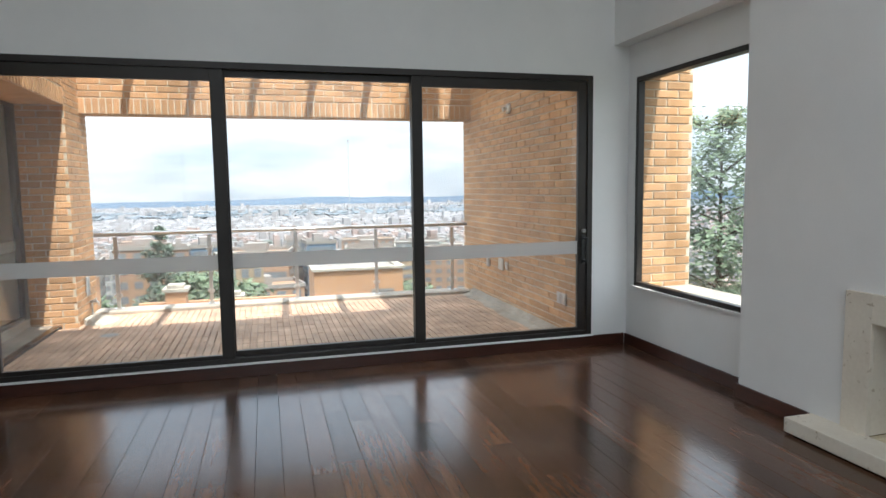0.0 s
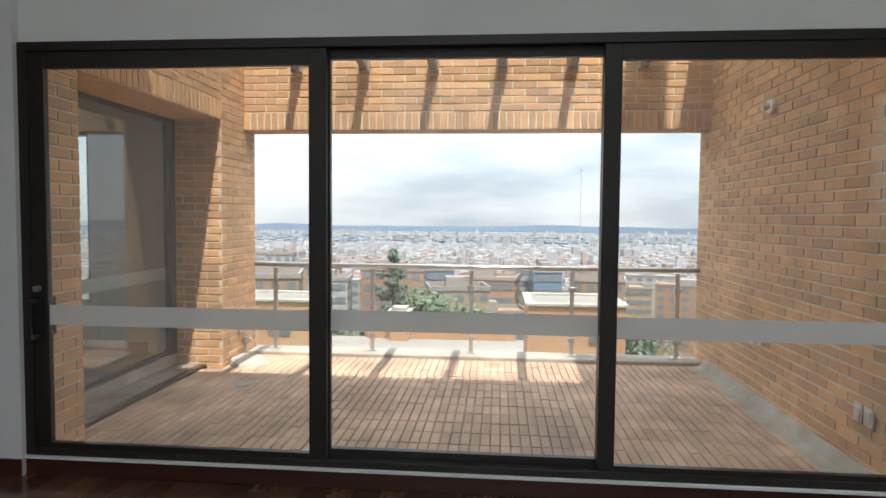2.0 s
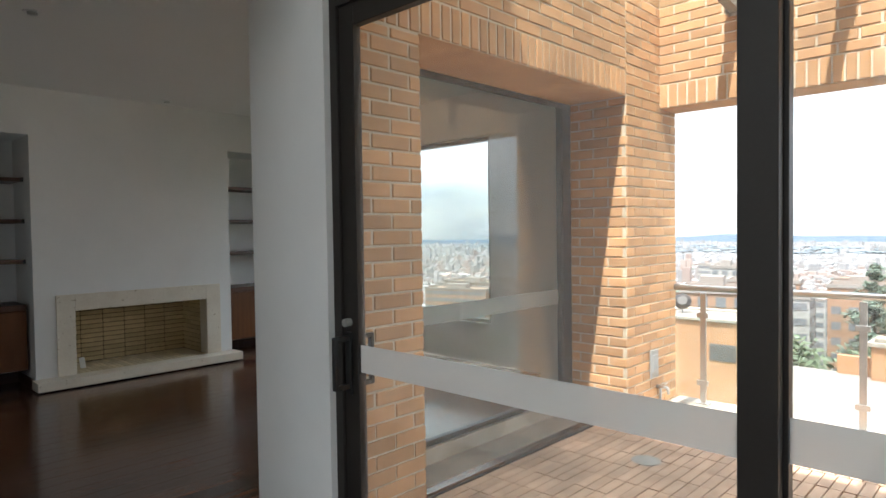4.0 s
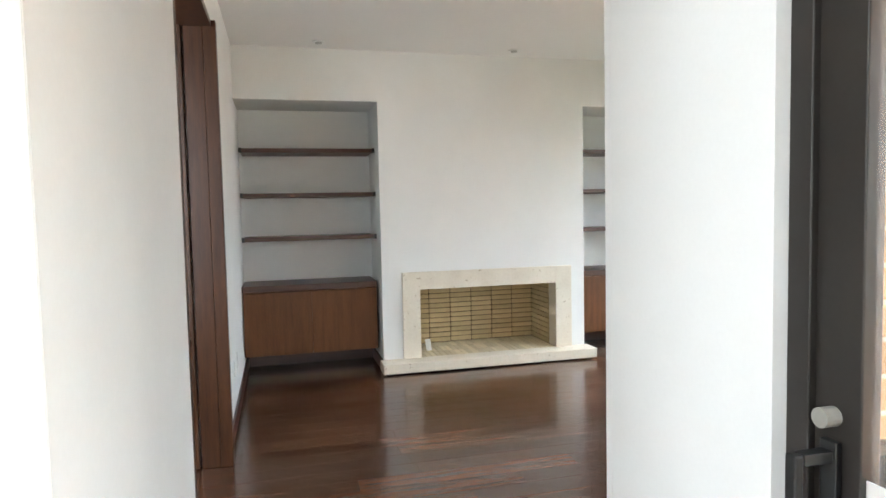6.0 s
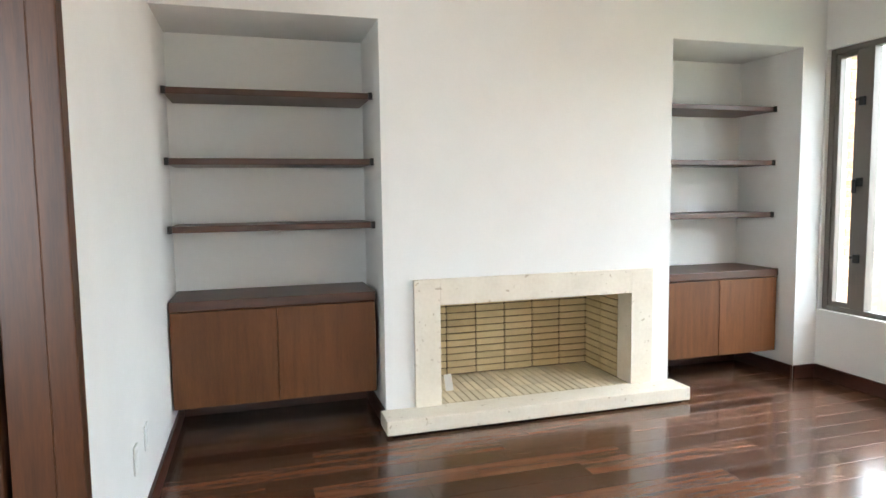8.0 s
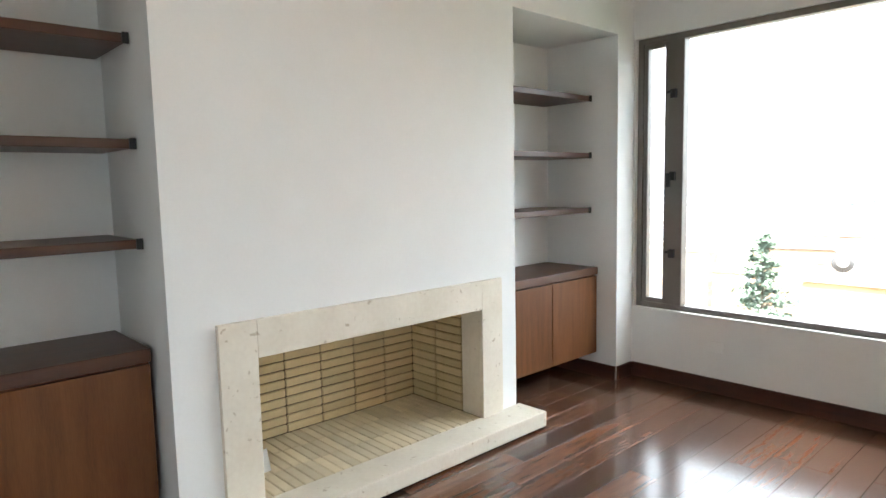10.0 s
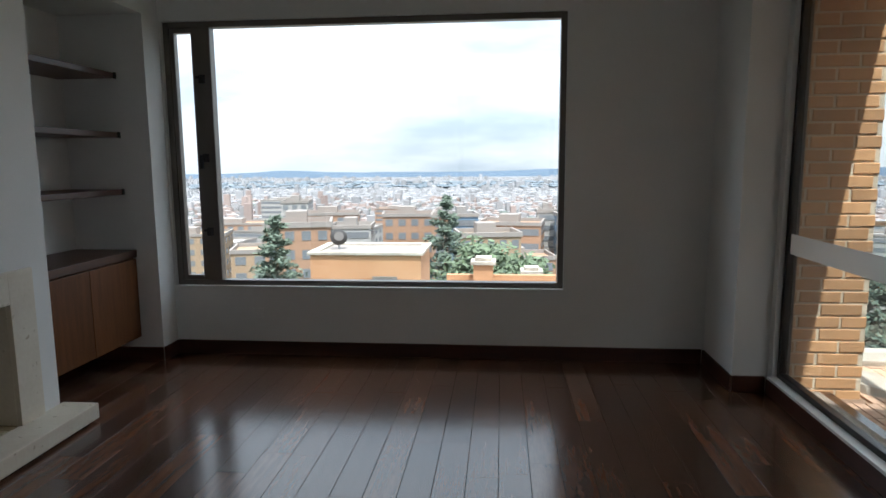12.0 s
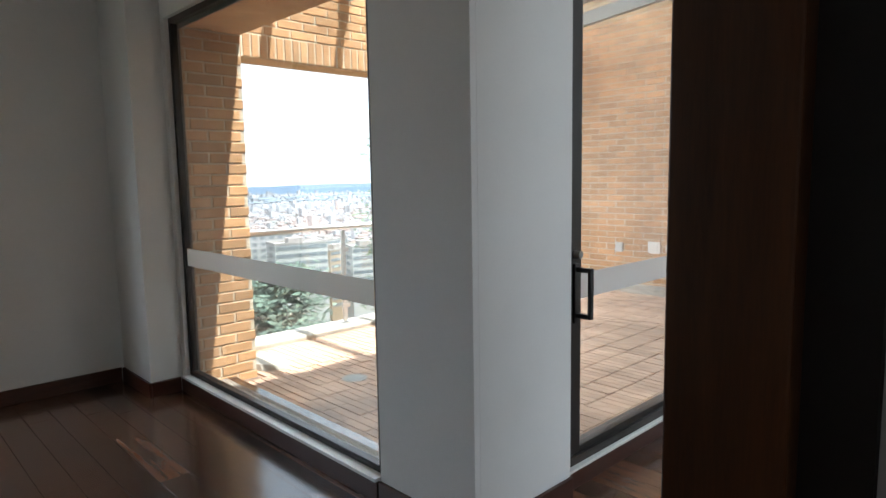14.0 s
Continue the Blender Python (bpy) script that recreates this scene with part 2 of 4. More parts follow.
def box(name, x0, x1, y0, y1, z0, z1, mat, parent=None, bevel=0.0, label=""):
    return part(name, bx(bmesh.new(), x0, x1, y0, y1, z0, z1, bevel), mat, parent, label)


def boxes(name, list_of, mat, parent=None, bevel=0.0, label=""):
    bm = bmesh.new()
    for b in list_of:
        bx(bm, *b, bevel)
    return part(name, bm, mat, parent, label)


def empty(name, x, y, z, label="", category="", group=""):
    ob = new(name)
    ob.empty_display_size = 0.1
    tagged(ob, label, category, group)
    ob.location = (0, 0, 0)
    return ob


def structure(ob, label):
    return tagged(ob, label, kind="structure")


# ---- large structure ----
YD, XE, XR = 5.29, 3.41, -2.335          # door wall, east wall of the living room, glazed wall of the study
ZC1, ZC2 = 4.90, 2.78
structure(box("floor", -1.95, 3.65, -3.2, 5.30, -0.16, -0.016, JOINT_DARK), "dark brown hardwood plank floor of the living room")
FLOOR1 = bpy.data.objects["floor"]
FLOOR2 = structure(box("floor_study", -7.0, -1.951, 1.9, 8.46, -0.16, -0.016, JOINT_DARK), "dark brown hardwood plank floor of the study")
structure(box("ceiling", -2.0, 3.65, -3.2, 5.55, ZC1, ZC1 + 0.2, CEILING), "white ceiling of the tall living room")
structure(box("ceiling_study", -7.1, -1.96, 1.9, 8.62, ZC2, ZC2 + 0.2, CEILING), "white painted ceiling of the study")

# wall with the sliding door
DX0, DX1, DZ0, DZ1 = -1.735, 3.05, 0.10, 2.40
structure(boxes("wall_north", [(-2.299, DX0, 5.245, 5.40, -0.02, ZC1), (DX1, 3.65, YD, 5.40, -0.02, ZC1), (DX0, DX1, YD, 5.40, DZ1, ZC1), (DX0, DX1, YD, 5.40, -0.02, DZ0)], PLASTER), "white plastered wall around the wide sliding door")
# east wall with a window
structure(boxes("wall_east", [(XE, 3.475, -3.2, 1.42, -0.02, ZC1), (XE, 3.475, 2.76, 3.0, -0.02, ZC1), (XE, 3.475, 1.42, 2.76, 0.73, ZC1), (XE, 3.475, 1.42, 2.76, -0.02, 0.07), (XE, 3.475, 3.0, 5.17, -0.02, 0.55), (XE, 3.475, 3.0, 5.17, 2.38, ZC1), (XE, 3.475, 5.17, 5.288, -0.02, ZC1)], PLASTER), "white plastered wall with a low side window")
structure(box("chimney_back", 3.93, 4.05, 1.2, 2.98, -0.4, 5.0, BRICK), "orange brick chimney outside the wall")
# Overhang added out of view to narrow the sun through the side window.
structure(box("window_sun_blocker", 3.478, 3.66, 2.0, 5.18, 2.385, 2.62, CONCRETE), "unseen concrete slab added to cut the sun at the side window")
structure(box("trim_beam", 3.26, XE - 0.001, -3.0, YD - 0.001, 2.67, 3.3, PLASTER), "white plastered beam above the side window")
structure(boxes("wall_south", [(-1.95, -1.3, -3.2, -3.0, -0.02, ZC1), (2.9, 3.4, -3.2, -3.0, -0.02, ZC1), (-1.3, 2.9, -3.2, -3.0, -0.02, 0.6), (-1.3, 2.9, -3.2, -3.0, 4.0, ZC1)], PLASTER), "plain white wall at the back of the room")
structure(boxes("wall_west", [(-1.95, -1.80, -3.0, 4.07, -0.02, ZC1), (-2.33, -1.80, 4.07, 5.244, 2.59, ZC1)], PLASTER), "white wall with a wide opening to the study")
# study
structure(boxes("wall_study_south", [(-7.0, -4.5, 3.75, 4.07, -0.02, ZC2), (-3.2, -1.951, 3.75, 4.069, -0.02, ZC2), (-4.5, -3.2, 3.75, 4.07, 2.45, ZC2), (-3.2, -1.801, 4.0702, 4.0722, 0.0, 2.589)], PLASTER), "white wall with a tall wood-lined doorway")
WX0, WX1, WZ0, WZ1 = -6.255, -3.49, 0.497, 2.338
structure(boxes("wall_study_north", [(-7.0, WX0, 8.45, 8.65, -0.02, ZC2), (WX1, -2.31, 8.45, 8.65, -0.02, ZC2), (WX0, WX1, 8.45, 8.65, -0.02, WZ0), (WX0, WX1, 8.45, 8.65, WZ1, ZC2)], PLASTER), "white wall around the wide view window")
structure(boxes("wall_study_west", [(-7.0, -6.86, 4.07, 8.45, -0.02, ZC2), (-6.86, -6.27, 4.07, 5.255, 2.35, ZC2), (-6.86, -6.27, 7.19, 8.25, 2.35, ZC2), (-6.86, -6.27, 8.25, 8.449, -0.02, ZC2),
    (-6.86, -6.27, 5.255, 5.56, -0.02, ZC2), (-6.86, -6.27, 6.92, 7.19, -0.02, ZC2), (-6.86, -6.27, 5.56, 6.92, 0.73, ZC2), (-6.86, -6.27, 5.56, 6.92, -0.02, 0.07)], PLASTER), "white chimney wall with a recess on either side")
GY0, GY1, GZ1 = 5.803, 7.86, 2.40
structure(boxes("wall_study_east", [(-2.54, -2.30, 7.92, 8.449, -0.02, ZC2), (-2.33, -2.30, 5.245, 5.80, -0.02, ZC2), (XR, -2.30, 5.80, GY1, -0.02, 0.10), (XR, -2.30, 5.80, GY1, GZ1, ZC2), (XR, -2.30, GY1, 7.92, -0.02, ZC2)], PLASTER), "white wall and pillar beside the fixed terrace glazing")
# hall behind the doorway
structure(boxes("wall_hall", [(-7.0, -6.9, 1.9, 3.75, -0.02, ZC2), (-6.9, -1.951, 1.9, 2.0, -0.02, ZC2)], PLASTER), "plain white walls of the hall")

# baseboards
def baseboard(runs):
    for i, (x0, x1, y0, y1) in enumerate(runs):
        structure(box("baseboard", x0, x1, y0, y1, 0.0, 0.098, BASE_WOOD, bevel=0.003), "dark reddish brown wooden baseboard")


baseboard([(DX0, 3.38, 5.272, 5.289), (-2.33, DX0, 5.228, 5.244), (3.382, 3.399, 3.72, 5.27), (-2.352, -2.336, 5.801, 7.9), (-2.347, -2.331, 5.228, 5.80), (-2.558, -2.541, 7.905, 8.43), (-2.54, -2.353, 7.902, 7.919),
           (-6.26, -2.56, 8.432, 8.449), (-6.87, -4.62, 4.071, 4.088), (-3.1, -1.80, 4.073, 4.09), (-6.85, -6.832, 4.09, 5.25), (-6.85, -6.832, 7.195, 8.245), (-6.83, -6.27, 8.23, 8.249), (-6.268, -6.252, 8.25, 8.43),
           (-6.83, -6.27, 5.236, 5.254), (-6.83, -6.27, 7.191, 7.21), (-6.268, -6.252, 5.256, 5.30), (-6.268, -6.252, 7.16, 7.189), (-6.88, -1.96, 2.001, 2.018), (-6.899, -6.882, 2.02, 3.74), (-1.799, -1.782, -2.98, 4.09)])


def frame_rect(axis, at, depth, a0, a1, z0, z1, w, bm=None, bottom=None):
    """A rectangular frame in the plane axis = at."""
    bm = bm or bmesh.new()
    bt = w if bottom is None else bottom
    for (p0, p1, q0, q1) in ((a0, a0 + w, z0, z1), (a1 - w, a1, z0, z1), (a0 + w, a1 - w, z1 - w, z1), (a0 + w, a1 - w, z0, z0 + bt)):
        if axis == "y":
            bx(bm, p0, p1, at, at + depth, q0, q1, 0.003)
        else:
            bx(bm, at, at + depth, p0, p1, q0, q1, 0.003)
    return bm


def pane(axis, at, a0, a1, z0, z1, parent, mat=GLASS, name="pane"):
    b = (a0, a1, at, at + 0.006, z0, z1) if axis == "y" else (at, at + 0.006, a0, a1, z0, z1)
    ob = box(name, *b, mat, parent)
    ob.visible_shadow = False
    return ob


def lever(parent, x, y, z, side):
    """Black pull handle with a plate and a key cylinder."""
    h = boxes("handle", [(x - 0.017, x + 0.017, y - 0.012, y, z - 0.14, z + 0.12), (x - 0.012, x + 0.012, y - 0.070, y - 0.012, z + 0.085, z + 0.105), (x - 0.012, x + 0.012, y - 0.070, y - 0.012, z - 0.115, z - 0.095)], BLACK, parent, 0.002, "black metal pull handle")
    boxes("grip", [(x - 0.012, x + 0.012 + 0.0, y - 0.088, y - 0.070, z - 0.115, z + 0.105)], BLACK, h, 0.004)
    bm = cyl(bmesh.new(), (x, y - 0.03, z + 0.16), (x, y, z + 0.16), 0.017)
    part("lock_cylinder", bm, RAFTER, parent, "steel key cylinder")


def sliding_door():
    d = structure(empty("door_1", 0, 0, 0), "closed three-panel bronze aluminium sliding glass door")
    part("outer_frame", frame_rect("y", 5.275, 0.12, DX0, DX1, DZ0, DZ1, 0.05), FRAME, d)
    box("sill", DX0, DX1, 5.25, 5.274, 0.099, 0.112, WHITE_PLASTIC, d, label="thin white sill strip")
    for x0, x1, y, w in ((-1.69, -0.015, 5.29, 0.095), (-0.06, 1.48, 5.335, 0.055), (1.425, 3.005, 5.29, 0.088)):
        leaf = part("sash", frame_rect("y", y, 0.04, x0, x1, 0.145, 2.355, w, bottom=0.035 if y < 5.3 else 0.05), FRAME, d)
        pane("y", y + 0.02, x0 + w - 0.01, x1 - w + 0.01, 0.17, 2.31, leaf, DOOR_GLASS)
        f = box("frosted_band", x0 + w, x1 - w, y + 0.012, y + 0.0145, 0.845, 0.958, FROST, leaf, label="frosted safety band")
        f.visible_shadow = False
    return d


def outer_pull(parent, x, y, z):
    """Black pull on the terrace side of the door."""
    h = boxes("outer_handle", [(x - 0.012, x + 0.012, y, y + 0.058, z + 0.085, z + 0.105), (x - 0.012, x + 0.012, y, y + 0.058, z - 0.115, z - 0.095)], BLACK, parent, 0.002, "black metal pull handle on the terrace side")
    boxes("outer_grip", [(x - 0.012, x + 0.012, y + 0.058, y + 0.076, z - 0.115, z + 0.105)], BLACK, h, 0.004)


DOOR = sliding_door()
outer_pull(DOOR, -1.645, 5.332, 0.89)
outer_pull(DOOR, 2.965, 5.332, 0.89)
lever(DOOR, -1.645, 5.288, 0.89, 1)
lever(DOOR, 2.965, 5.288, 0.89, -1)


def view_window():
    w = structure(empty("window_1", 0, 0, 0), "wide grey aluminium window with a narrow side casement")
    part("window_frame", frame_rect("y", 8.48, 0.07, WX0, WX1, WZ0, WZ1, 0.04), FRAME_GREY, w)
    m = box("mullion", -6.03, -5.92, 8.475, 8.55, WZ0 + 0.04, WZ1 - 0.04, FRAME_GREY, w, 0.004)
    for z in (0.89, 1.41, 1.95):
        boxes("latch", [(-6.005, -5.965, 8.45, 8.475, z - 0.03, z + 0.03), (-6.02, -5.995, 8.435, 8.455, z - 0.075 * (z == 1.41), z + 0.02)], BLACK, m, 0.004, "small black window latch")
    part("casement_frame", frame_rect("y", 8.49, 0.05, WX0 + 0.04, -6.03, WZ0 + 0.04, WZ1 - 0.04, 0.032), FRAME_GREY, w)
    pane("y", 8.515, -6.19, -6.05, WZ0 + 0.06, WZ1 - 0.06, w)
    pane("y", 8.515, -5.925, WX1 - 0.035, WZ0 + 0.035, WZ1 - 0.035, w)
    box("window_sill", WX0, WX1, 8.44, 8.479, WZ0 - 0.012, WZ0 + 0.004, PLASTER, w)


view_window()


def terrace_glazing():
    w = structure(empty("window_2", 0, 0, 0), "floor-length fixed pane in a slim bronze frame")
    part("window_frame", frame_rect("x", -2.308, 0.045, GY0, GY1, 0.11, GZ1, 0.035), FRAME, w)
    boxes("outer_trim", [(-2.262, -2.25, 7.83, 7.943, 0.10, 2.384), (-2.262, -2.25, 5.862, 7.83, 2.34, 2.384)], FRAME, w, 0.002)
    box("outer_upstand", -2.298, -2.25, 5.862, 7.943, -0.03, 0.10, CONCRETE, w, 0.004)
    box("window_sill", -2.362, -2.309, GY0, GY1, 0.099, 0.115, WHITE_PLASTIC, w, label="thin white sill strip")
    pane("x", -2.288, GY0 + 0.03, GY1 - 0.03, 0.14, GZ1 - 0.03, w, STUDY_GLASS)
    f = box("frosted_band", -2.294, -2.2915, GY0 + 0.036, GY1 - 0.036, 0.845, 0.958, FROST, w, label="frosted safety band")
    f.visible_shadow = False


terrace_glazing()


def side_window():
    w = structure(empty("window_3", 0, 0, 0), "low side window in a bronze frame")
    part("window_frame", frame_rect("x", 3.41, 0.06, 3.0, 5.17, 0.55, 2.38, 0.04), FRAME, w)
    pane("x", 3.44, 3.03, 5.14, 0.58, 2.35, w)
    box("window_sill", 3.385, 3.41, 3.72, 5.17, 0.535, 0.552, PLASTER, w)


side_window()


# Assumed window out of view, kept to let daylight into the living room.
def back_window():
    w = structure(empty("window_4", 0, 0, 0), "assumed tall bronze-framed window behind the living room, added for daylight")
    part("window_frame", frame_rect("y", -3.13, 0.06, -1.3, 2.9, 0.6, 4.0, 0.05), FRAME, w)
    for x0, x1 in ((-1.26, 0.8), (0.8, 2.86)):
        pane("y", -3.1, x0, x1, 0.64, 3.96, w)


back_window()

# doorway of the study
def doorway():
    d = structure(empty("door_2", 0, 0, 0), "tall dark wooden doorway with its sliding leaf open")
    for x0, x1, y1 in ((-4.5, -4.465, 4.04), (-3.25, -3.2, 4.073)):
        box("jamb", x0, x1, 3.94, y1, 0.0, 2.45, DOOR_WOOD, d, 0.003)
        box("jamb", x0, x1, 3.735, 3.84, 0.0, 2.45, DOOR_WOOD, d, 0.003)
    box("casing", -4.515, -4.455, 4.041, 4.108, 0.0, 2.45, DOOR_WOOD, d, 0.004)
    leaf = box("door_leaf", -4.5, -4.445, 3.846, 3.93, 0.01, 2.44, DOOR_WOOD, d, 0.003, "dark wooden sliding leaf in its pocket")
    part("knob", cyl(bmesh.new(), (-4.445, 3.895, 0.74), (-4.42, 3.895, 0.74), 0.02), CHROME, leaf, "small chrome knob", True)
    box("pocket", -3.215, -3.2, 3.872, 3.94, 0.0, 2.45, JOINT_DARK, d)
    box("head", -4.465, -3.235, 3.735, 4.085, 2.415, 2.45, DOOR_WOOD, d, 0.003)



doorway()


# ---- pieces: bricks, pavers, planks ----
def brick_mesh(name, l, d, h, mat, b=0.004):
    bm = bx(bmesh.new(), -l / 2, l / 2, -d / 2, d / 2, -h / 2, h / 2)
    bmesh.ops.bevel(bm, geom=[e for e in bm.edges], offset=b, segments=1, affect="EDGES")
    me = bpy.data.meshes.new(name)
    bm.to_mesh(me)
    bm.free()
    me.materials.append(mat)
    return me


MESHES = {}


def pieces(name, spots, mat, mat_joined, parent, limit=300, centre=None, depth=0.02):
    """spots: (x, y, z, length, depth, height, along) boxes; the nearest to the centre become parts, the rest one joined mesh."""
    if centre:
        spots = sorted(spots, key=lambda s: (s[0] - centre[0]) ** 2 + (s[1] - centre[1]) ** 2 + (s[2] - centre[2]) ** 2)
    for x, y, z, l, d, h, along in spots[:limit]:
        key = (mat.name, round(l, 2), round(d, 3), round(h, 3))
        if key not in MESHES:
            MESHES[key] = brick_mesh(name, round(l, 2), d, h, mat, 0.0008 if mat is FLOOR_WOOD else 0.004)
        ob = new(name, MESHES[key])
        ob.parent = parent
        ob.location = (x, y, z)
        ob.rotation_euler = (0, 0, 0 if along == "x" else radians(90))
    rest = spots[limit:]
    if rest:
        V, F = [], []
        for x, y, z, l, d, h, along in rest:
            a, b = (l / 2, d / 2) if along == "x" else (d / 2, l / 2)
            c, k, i = h / 2, min(0.003, d * 0.02), len(V)
            for zz, s in ((-c, 0), (c - k, 0), (c, k)):
                V += [(x - a + s, y - b + s, z + zz), (x + a - s, y - b + s, z + zz), (x + a - s, y + b - s, z + zz), (x - a + s, y + b - s, z + zz)]
            F += [(i, i + 3, i + 2, i + 1), (i + 8, i + 9, i + 10, i + 11)]
            for r in (0, 4):
                F += [(i + r + j, i + r + (j + 1) % 4, i + r + 4 + (j + 1) % 4, i + r + 4 + j) for j in range(4)]
        me = bpy.data.meshes.new(name + "_rest")
        me.from_pydata(V, [], F)
        me.materials.append(mat_joined)
        tagged(new(name + "_rest", me), kind="stuff").parent = parent


COURSE, BL = 0.0745, 0.245


def brick_face(axis, at, out, a0, a1, z0, z1, soldier=False, reverse=0):
    """Bricks in running bond on the plane axis = at, 12 mm proud towards out."""
    spots, rnd = [], random.Random(int(1000 * (at + a0 + z0)))
    z = z0
    if soldier:
        n = max(1, round((a1 - a0) / COURSE))
        s = (a1 - a0) / n
        for i in range(n):
            c, q = a0 + s * (i + 0.5), z0 + 0.09
            spots.append((c, at, q) if axis == "y" else (at, c, q))
            spots[-1] += (s - 0.010, 0.014, 0.175, "x" if axis == "y" else "y")
        z = z0 + 0.186
    row = reverse
    while z + 0.03 < z1:
        h = min(COURSE, z1 - z)
        p = a0 - (BL / 2 if row % 2 else 0)
        while p < a1 - 0.02:
            q0, q1 = max(p, a0), min(p + BL, a1)
            if q1 - q0 > 0.03:
                j = out * rnd.uniform(-0.002, 0.002)
                c = (q0 + q1) / 2
                spots.append(((c, at + j, z + h / 2) if axis == "y" else (at + j, c, z + h / 2)) + (q1 - q0 - 0.011, 0.012, h - 0.011, "x" if axis == "y" else "y"))
            p += BL
        z += COURSE
        row += 1
    return spots


# ---- terrace ----
TX0, TX1, TY0, TY1, TZ = -1.78, 2.98, 5.54, 8.50, -0.03
floor_t = structure(box("terrace_floor", -2.32, TX1, 5.402, 8.56, TZ - 0.2, TZ - 0.012, PAVER_BED), "worn terracotta brick paving of the terrace")
structure(boxes("terrace_curb", [(TX0 + 0.0, TX1, 8.54, 8.86, TZ - 0.2, 0.012)], CONCRETE, bevel=0.012), "low worn concrete curb under the railing")
structure(boxes("terrace_sill", [(-2.30, -2.02, 5.86, 7.94, TZ - 0.1, 0.005)], CEMENT, bevel=0.012), "stained cement ledge under the study glazing")

def fillet():
    bm = bmesh.new()
    rnd = random.Random(8)
    rows = []
    for i in range(34):
        y = 5.45 + i * 0.092
        w = 0.10 + 0.07 * noise.noise((y * 2.1, 0, 4)) + rnd.uniform(-0.012, 0.012)
        rows.append([bm.verts.new(p) for p in ((TX1 + 0.005, y, TZ - 0.02), (TX1 + 0.005, y, 0.07), (TX1 - w * 0.5, y, 0.0), (TX1 - w - 0.04, y, TZ + 0.004), (TX1 - w - 0.04, y, TZ - 0.02))])
    for a, c in zip(rows, rows[1:]):
        for k in range(4):
            bm.faces.new((a[k], a[k + 1], c[k + 1], c[k]))
    bm.faces.new(rows[0])
    bm.faces.new(rows[-1])
    bmesh.ops.recalc_face_normals(bm, faces=bm.faces[:])
    structure(part("terrace_fillet", bm, CONCRETE), "rough cement fillet along the foot of the brick wall")


fillet()
wall_te = structure(box("wall_terrace_east", TX1 + 0.01, TX1 + 0.36, 5.411, 8.86, TZ - 0.1, 4.6, MORTAR), "orange brick terrace wall")
wall_tb = structure(box("wall_terrace_beam", TX0 - 0.4, TX1 + 0.01, TY1 + 0.01, 8.80, 2.362, 3.55, MORTAR), "orange brick beam over the terrace opening")
pier = structure(boxes("wall_terrace_pier", [(-2.30, TX0 - 0.01, 7.95, 8.80, TZ - 0.1, 3.55)], MORTAR), "orange brick pier with a sunlit reveal")
wall_tw = structure(boxes("wall_terrace_west", [(-2.30, TX0 - 0.01, 5.411, 7.95, 2.39, 5.1), (-2.30, TX0 - 0.01, 5.411, 5.85, TZ - 0.1, 2.39)], MORTAR), "orange brick wall over the study glazing")
# Wall height and the unseen tall east block are set to shade the terrace.
structure(boxes("wall_upper", [(-7.0, -2.3, 5.3, 8.62, 3.0, 5.1), (-2.35, 3.65, 5.402, 5.60, 2.47, 5.1), (2.99, 3.35, 4.0, 6.2, 4.6, 8.9), (2.99, 3.35, 6.2, 8.86, 4.6, 4.62)], BRICK), "orange brick storey above the terrace door, with an added shading block")

structure(boxes("soffit", [(-2.29, TX0 - 0.012, 5.85, 7.95, 2.386, 2.3895), (TX0, TX1, 8.52, 8.80, 2.358, 2.3615)], BRICK_J), "brick soffit over the openings")

# roof over the terrace
def roof_z(y):
    return 2.97 + (8.5 - y) * 0.10


def sloped(bm, x0, x1, y0, y1, lo, hi):
    vs = [bm.verts.new((x, y, roof_z(y) + h)) for h in (lo, hi) for y in (y0, y1) for x in (x0, x1)]
    for f in ((0, 2, 3, 1), (4, 5, 7, 6), (0, 1, 5, 4), (2, 6, 7, 3), (0, 4, 6, 2), (1, 3, 7, 5)):
        bm.faces.new([vs[i] for i in f])
    return bm


pergola = empty("pergola", 0, 0, 0, "glazed terrace roof on grey painted rafters", "pergola")
for x in (-1.20, -0.49, 0.22, 0.92, 1.62, 2.31):
    r = part("rafter", sloped(bmesh.new(), x - 0.035, x + 0.035, 5.605, 8.47, 0.0, 0.14), RAFTER, pergola)
    boxes("bracket", [(x - 0.055, x + 0.055, 8.475, 8.488, 2.95, 3.13), (x - 0.05, x - 0.037, 8.40, 8.474, 2.95, 3.12), (x + 0.037, x + 0.05, 8.40, 8.474, 2.95, 3.12)], CHROME, r, label="galvanised bracket")
x = -1.78
while x < 2.9:
    p = part("roof_pane", sloped(bmesh.new(), x + 0.01, min(x + 0.69, 2.97), 5.605, 8.45, 0.15, 0.158), ROOF_GLASS, pergola)
    p.visible_shadow = False
    x += 0.70


